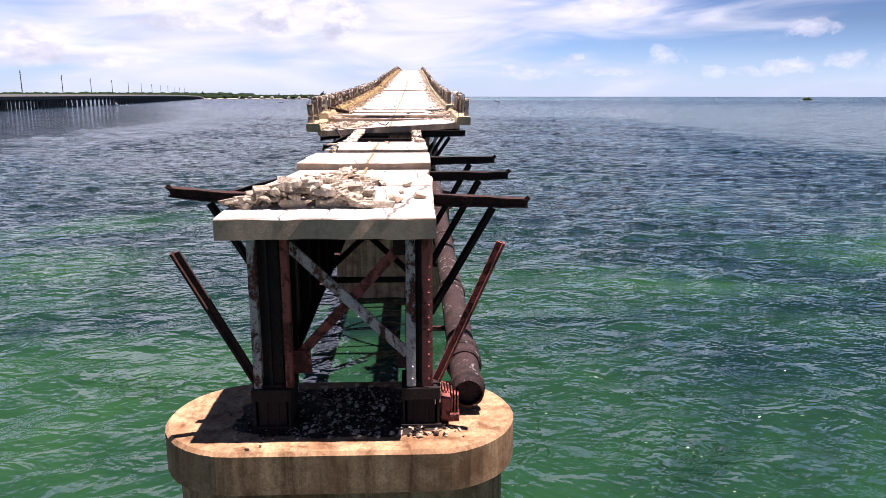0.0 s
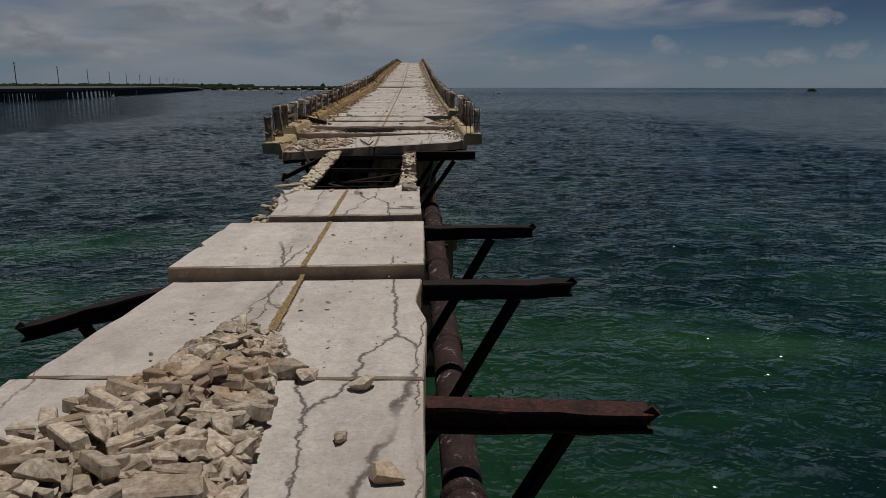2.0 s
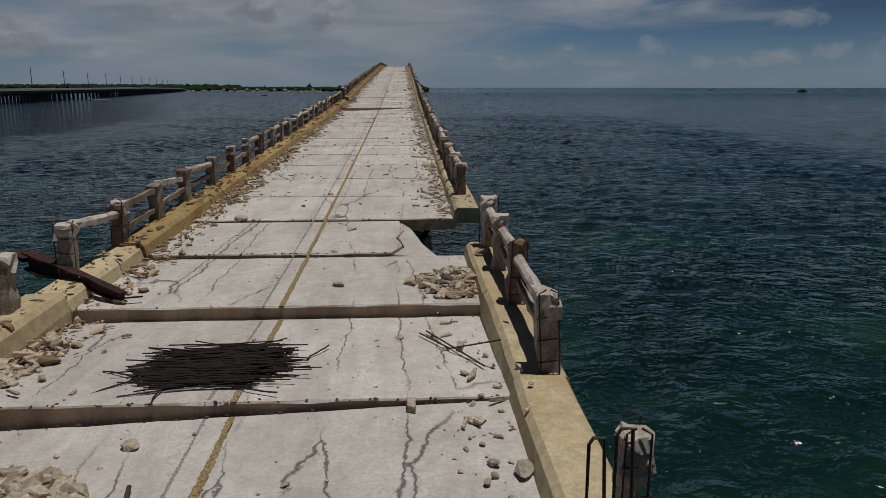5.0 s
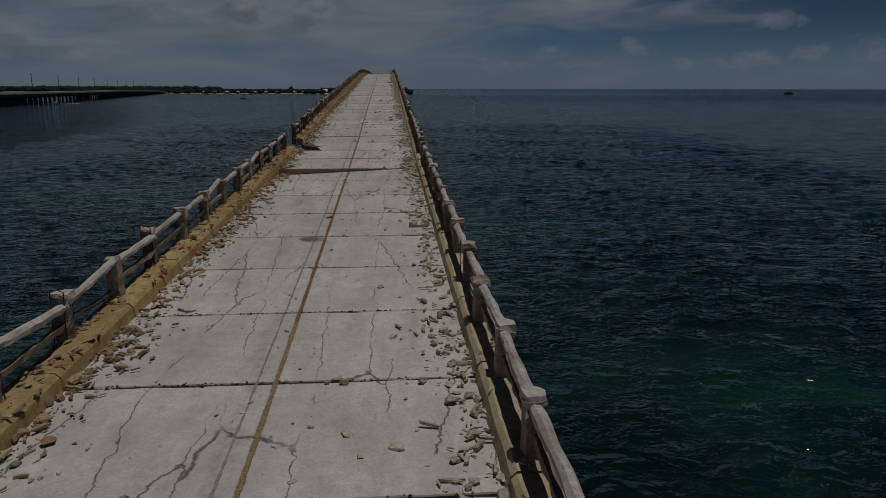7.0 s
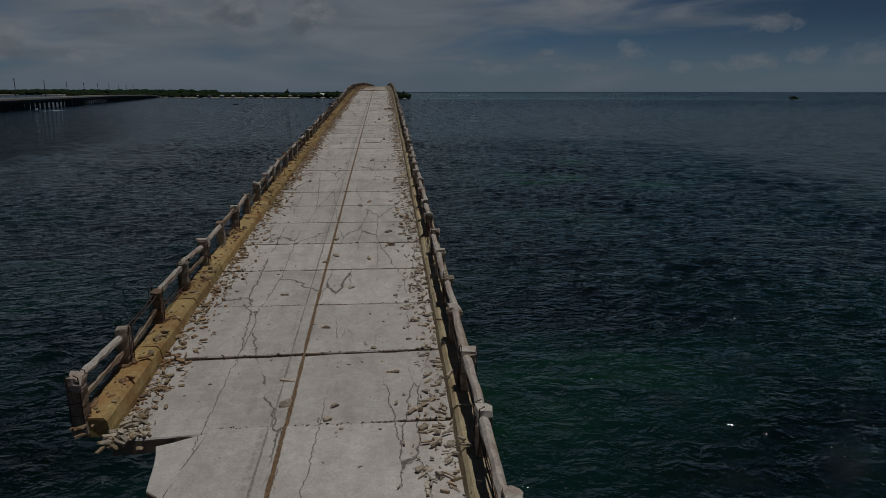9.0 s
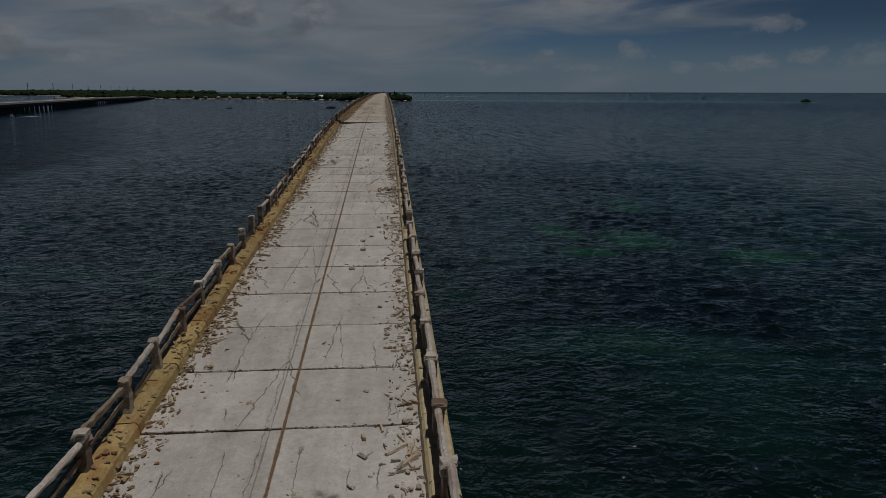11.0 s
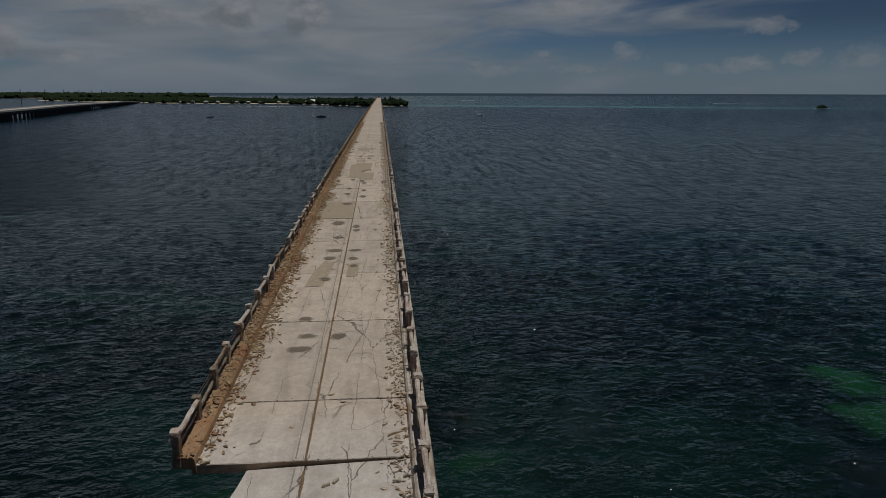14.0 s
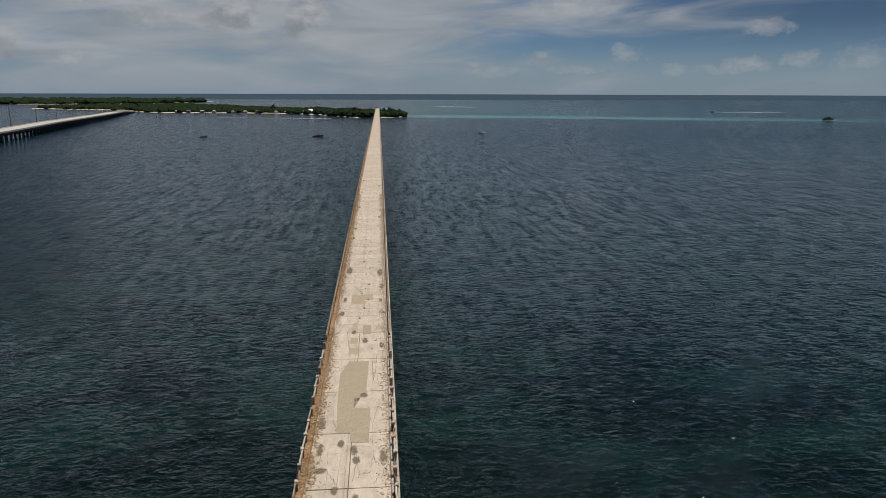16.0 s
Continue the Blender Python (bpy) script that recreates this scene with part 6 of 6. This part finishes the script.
for k, (x, y, rx, ry) in enumerate(SPOTS):
    bm = bmesh.new()
    blotch(bm, x, y, rx, ry, k * 1.3, 22, 0.0)
    thing("road_stain", bm, STAIN, "dark worn stain on the pale road", "stain", "road stains", kind="structure")

# ---- far shore ----
def off(x, y):
    """Plan of the far shore, drawn in to the bridge's scale."""
    return 2.8 + (x - 2.8) * 0.918, 238.7 + (y - 238.7) * 0.918


def inside(poly, x, y):
    c = False
    for (x0, y0), (x1, y1) in zip(poly, poly[1:] + poly[:1]):
        if (y0 > y) != (y1 > y) and x < (x1 - x0) * (y - y0) / (y1 - y0) + x0:
            c = not c
    return c


def clump_mesh(seed):
    bm = bmesh.new()
    bmesh.ops.create_icosphere(bm, subdivisions=2, radius=1)
    for v in bm.verts:
        n = noise.noise(v.co * 1.6 + Vector((seed, 0, 0))) * 0.4 + noise.noise(v.co * 4 + Vector((0, seed, 0))) * 0.35
        v.co *= 1 + n
        v.co.z = max(v.co.z, -0.5)
    return mesh_from("clump", bm, LEAF)


CLUMPS = [clump_mesh(k * 3.7) for k in range(5)]
MAIN = [(-610, 2163), (-524, 2111), (-380, 2085), (-265, 2060), (-150, 1966), (-95, 1840), (-46, 1755), (0, 1752), (40, 1770), (56, 1790), (52, 1850), (20, 1910), (-150, 2190), (-400, 2560), (-760, 3150), (-1000, 3000), (-1060, 2560), (-812, 2405), (-696, 2340)]
MAIN = [off(*p) for p in MAIN]
FAR = [(-4700, 3380), (-1400, 3366), (-1000, 3500), (-900, 4300), (-4700, 4600)]
FAR = [off(*p) for p in FAR]
r = random.Random(5)
for poly, n, size, tall, lab in ((MAIN, 2600, 9, 5.5, "sandy low ground of the green key"), (FAR, 2600, 26, 11, "low ground of the distant key")):
    bm = bmesh.new()
    low = [bm.verts.new((x, y, -0.5)) for x, y in poly]
    top = [bm.verts.new((x, y + 5, 0.9)) for x, y in poly]
    for k in range(len(poly)):
        m = (k + 1) % len(poly)
        bm.faces.new((low[k], low[m], top[m], top[k]))
    bm.faces.new(top)
    bmesh.ops.recalc_face_normals(bm, faces=bm.faces)
    thing("island", bm, SAND, lab, "island", kind="structure")
    x0, x1 = min(p[0] for p in poly), max(p[0] for p in poly)
    y0, y1 = min(p[1] for p in poly), max(p[1] for p in poly)
    items = []
    while len(items) < n:
        x = r.uniform(x0, x1)
        y = y0 + (y1 - y0) * r.random() ** 1.6
        if not inside(poly, x, y) or not inside(poly, x, y - size * 0.8):
            continue
        s = size * r.uniform(0.55, 1.2)
        h = tall * r.uniform(0.6, 1.25) * (1.35 if x > -160 and poly is MAIN else 1)
        items.append((r.choice(CLUMPS), Matrix.Translation((x, y, h * 0.55)) @ Matrix.Rotation(r.uniform(0, 6.28), 4, "Z") @ Matrix.Diagonal((s, s, h, 1))))
    joined("far_woods", items, LEAF, None, "dense dark green trees covering the low key", "woods")

# taller pines near the bridge's end
def pine(x, y, tall, seed):
    x, y = off(x, y)
    p = base("pine_tree", (x, y, 0.5), "tall dark pine above the shore scrub", "tree", "pines on the key")
    rr = random.Random(seed)
    bm = bmesh.new()
    tube(bm, [(0, 0, 0), (0.2, 0, tall * 0.5), (0.1, 0.1, tall * 0.95)], [0.4, 0.3, 0.08], 6)
    part("trunk", bm, DARKWOOD, p)
    items = []
    for k in range(26):
        h = rr.uniform(0.3, 1.0)
        s = (1.15 - h) * tall * 0.2 * rr.uniform(0.5, 1.2) + 0.4
        a = rr.uniform(0, 6.28)
        items.append((rr.choice(CLUMPS), pose(math.cos(a) * s * 0.8, math.sin(a) * s * 0.8, tall * h, rr.uniform(-20, 20), 0, rr.uniform(0, 360)) @ Matrix.Diagonal((s, s, s * 0.7, 1))))
    ob = joined("crown", items, LEAF, p)


for k in range(26):
    x = r.uniform(-60, 40)
    pine(x, 1775 + r.uniform(0, 60) + max(0, -x) * 0.4, r.uniform(12, 19), k)
for x, y, t in ((-270, 2150, 20), (-276, 2152, 16), (-700, 2420, 20), (-655, 2300, 14), (-400, 2150, 14)):
    pine(x, y, t, int(-x))

# islet
bm = bmesh.new()
stadium(bm, 13, 5, -0.3, 0.6, *off(885, 1588))
thing("islet", bm, SAND, "tiny sandy islet in open water", "islet", kind="structure")
items = []
for k in range(46):
    a, q = r.uniform(0, 6.28), math.sqrt(r.random())
    s = r.uniform(1.2, 2.6)
    items.append((r.choice(CLUMPS), Matrix.Translation((off(885, 0)[0] + math.cos(a) * q * 9, off(0, 1588)[1] + math.sin(a) * q * 3, 1.5 + (1 - q) * 3.2)) @ Matrix.Diagonal((s, s, s * 0.9, 1))))
joined("mangroves", items, LEAF, None, "dark mangrove bushes covering a tiny islet", "bushes")


# houses on the shore
def house(x, y, w, d, h, roof_h, mat, label, yaw=0):
    x, y = off(x, y)
    hs = base("house", (x, y, 0.9), label, "house", "houses on the key")
    hs.rotation_euler = (0, 0, radians(yaw))
    bm = bmesh.new()
    box(bm, -w / 2, w / 2, -d / 2, d / 2, 0, h)
    part("wall", bm, WHITE if w > 12 else HIGHWAY, hs)
    bm = bmesh.new()
    o = 0.8
    v = [bm.verts.new(q) for q in ((-w / 2 - o, -d / 2 - o, h), (w / 2 + o, -d / 2 - o, h), (w / 2 + o, d / 2 + o, h), (-w / 2 - o, d / 2 + o, h), (-w / 2 + d / 2, 0, h + roof_h), (w / 2 - d / 2, 0, h + roof_h))]
    for f in ((0, 1, 5, 4), (1, 2, 5), (2, 3, 4, 5), (3, 0, 4), (3, 2, 1, 0)):
        bm.faces.new([v[k] for k in f])
    part("roof", bm, mat, hs)
    for k in range(max(2, int(w / 5))):
        bm = bmesh.new()
        cx = -w / 2 + (k + 0.5) * w / max(2, int(w / 5))
        box(bm, cx - 0.8, cx + 0.8, -d / 2 - 0.05, -d / 2 + 0.05, h * 0.35, h * 0.75)
        part("window", bm, GLASS, hs)


house(-165, 2005, 26, 12, 5, 5, WHITE, "long white-roofed house by the beach")
house(-140, 1990, 14, 9, 4, 3, HIGHWAY, "small grey-roofed house by the beach")
for x, y in ((-225, 2045), (-250, 2058), (-300, 2072), (-330, 2078), (-360, 2083), (-410, 2098), (-440, 2102), (-475, 2108), (-505, 2112), (-190, 2020), (-105, 1880)):
    house(x, y - 2, r.uniform(6, 10), 6, r.uniform(3, 4), 2, r.choice((HIGHWAY, SHADEGREY)), "small grey beach house among the trees")

# ---- the newer highway bridge ----
LINE = [(-190, -250), (-250, 200), (-303, 550), (-385, 1040), (-428, 1244), (-515, 1682), (-622, 2163)]
LINE = [off(*p) for p in LINE]


def line_at(s):
    """x and y at a share of the way along the highway bridge."""
    lens = [math.dist(p, q) for p, q in zip(LINE, LINE[1:])]
    d = s * sum(lens)
    for (p, q), l in zip(zip(LINE, LINE[1:]), lens):
        if d <= l:
            return p[0] + (q[0] - p[0]) * d / l, p[1] + (q[1] - p[1]) * d / l
        d -= l
    return LINE[-1]


hw = base("highway_bridge", (0, 0, 0), "long low concrete highway bridge across the sea", "bridge")
N = 70
pts = [line_at(k / N) for k in range(N + 1)]


def hw_z(y):
    return float(np.interp(y, [-250, 1200, 1760, 2005], [9.6, 9.6, 7.0, 2.0]))


def ribbon(name, mat, o0, o1, z0, z1):
    bm = bmesh.new()
    rows = []
    for k, (x, y) in enumerate(pts):
        dx, dy = pts[min(k + 1, N)][0] - pts[max(k - 1, 0)][0], pts[min(k + 1, N)][1] - pts[max(k - 1, 0)][1]
        l = math.hypot(dx, dy)
        nx, ny = -dy / l, dx / l
        rows.append([bm.verts.new((x + nx * o, y + ny * o, hw_z(y) + z)) for o, z in ((o0, z0), (o1, z0), (o1, z1), (o0, z1))])
    for a, b in zip(rows, rows[1:]):
        for k in range(4):
            m = (k + 1) % 4
            bm.faces.new((a[k], a[m], b[m], b[k]))
    bm.faces.new(rows[0])
    bm.faces.new(rows[-1])
    bmesh.ops.recalc_face_normals(bm, faces=bm.faces)
    part(name, bm, mat, hw)


ribbon("deck", HIGHWAY, 0, 24, -0.6, 0)
# girders and piers painted dark for the shade and reflection below the deck
ribbon("girder", SHADEGREY, 1.5, 3.5, -2.9, -0.61)
ribbon("girder", SHADEGREY, 8, 10, -2.9, -0.61)
ribbon("girder", SHADEGREY, 15, 17, -2.9, -0.61)
ribbon("parapet", HIGHWAY, 0, 0.4, 0.005, 0.95)
ribbon("parapet", HIGHWAY, 23.6, 24, 0.005, 0.95)
for k in range(0, 2 * N):
    s = (k + 0.5) / (2 * N)
    x, y = line_at(s)
    x2, y2 = line_at(min(1, s + 0.002))
    ang = math.degrees(math.atan2(y2 - y, x2 - x)) - 90
    if y > 1930:
        continue
    bm = bmesh.new()
    m = pose(x, y, 0, 0, 0, ang)
    h = hw_z(y) - 2.92
    for dx in (-3, -11, -19):
        box(bm, dx - 0.8, dx + 0.8, -0.8, 0.8, -1, h - 1.2, m)
    box(bm, -22.5, -0.8, -0.9, 0.9, h - 1.2, h, m)
    part("pier", bm, SHADEGREY, hw)

# utility poles beyond the highway
for k in range(14):
    y = 366 + 131 * k
    x = -320 - 0.22 * (y - 600)
    p = base("utility_pole", (x, y, -0.5), "tall slim dark utility pole standing in the sea", "utility pole", "utility poles")
    bm = bmesh.new()
    tube(bm, [(0, 0, 0), (0, 0, 15), (0, 0, 30.5)], [0.5, 0.42, 0.3], 8)
    part("pole", bm, DARKWOOD, p)
    for z in (27, 29):
        bm = bmesh.new()
        beam(bm, (-1.2, 0, z), (1.2, 0, z), 0.2, 0.2)
        part("crossarm", bm, DARKWOOD, p)


# ---- boats ----
def boat(x, y, l, yaw, label, cabin=True, mat=None):
    x, y = off(x, y)
    b = base("motor_boat", (x, y, 0), label, "boat", "boats")
    b.rotation_euler = (0, 0, radians(yaw))
    bm = bmesh.new()
    rows = []
    for t, w, z in ((-0.5, 0.16, 0.0), (-0.2, 0.18, 0), (0.2, 0.15, 0.02), (0.42, 0.07, 0.05), (0.5, 0.01, 0.08)):
        rows.append([bm.verts.new((t * l, s * w * l * q, (z + hz) * l)) for s, q, hz in ((-1, 0.6, -0.03), (1, 0.6, -0.03), (1, 1, 0.11), (-1, 1, 0.11))])
    for a, c in zip(rows, rows[1:]):
        for k in range(4):
            m = (k + 1) % 4
            bm.faces.new((a[k], a[m], c[m], c[k]))
    bm.faces.new(rows[0])
    bm.faces.new(rows[-1])
    bmesh.ops.recalc_face_normals(bm, faces=bm.faces)
    part("hull", bm, mat or WHITE, b)
    if cabin:
        bm = bmesh.new()
        box(bm, -0.12 * l, 0.12 * l, -0.1 * l, 0.1 * l, 0.28 * l, 0.3 * l)
        for sx in (-1, 1):
            for sy in (-1, 1):
                beam(bm, (sx * 0.1 * l, sy * 0.08 * l, 0.11 * l), (sx * 0.1 * l, sy * 0.08 * l, 0.28 * l), 0.02 * l, 0.02 * l)
        part("canopy", bm, mat or WHITE, b)
        bm = bmesh.new()
        box(bm, -0.06 * l, 0.06 * l, -0.06 * l, 0.06 * l, 0.1 * l, 0.2 * l)
        part("console", bm, mat or WHITE, b)


boat(-320, 780, 9, -75, "white motor boat running beside the highway bridge")
boat(135, 1163, 9, 150, "white centre-console boat lying at anchor")
boat(-70, 1100, 12, 5, "dark fishing boat lying at anchor", True, SHADEGREY)
boat(-202, 1096, 8, 10, "low dark skiff on calm water", False, SHADEGREY)
boat(-88, 1703, 10, 0, "small dark boat speeding past the beach", False, SHADEGREY)
boat(921, 2161, 12, 170, "small white boat far out on the sea")


def wake(x0, y0, x1, y1, w0, w1):
    (x0, y0), (x1, y1) = off(x0, y0), off(x1, y1)
    bm = bmesh.new()
    n = 16
    d = Vector((x1 - x0, y1 - y0))
    p = Vector((-d.y, d.x)).normalized()
    rows = []
    for k in range(n + 1):
        t = k / n
        w = (w0 + (w1 - w0) * t) * (1 + 0.3 * noise.noise(Vector((k * 0.9, x0, 0))))
        c = Vector((x0, y0)) + d * t
        rows.append([bm.verts.new((c.x + p.x * w * s, c.y + p.y * w * s, 0.03)) for s in (-1, 1)])
    for a, b in zip(rows, rows[1:]):
        bm.faces.new((a[0], a[1], b[1], b[0]))
    thing("boat_wake", bm, FOAM, "white foam wake trailing behind a boat", "wake", "wakes", kind="structure")


wake(-94, 1703, -330, 1752, 2.5, 1.0)
wake(-319, 786, -312, 815, 1.0, 2.4)
wake(926, 2161, 1120, 2140, 3, 1)
wake(347, 2839, 186, 3052, 6, 2)
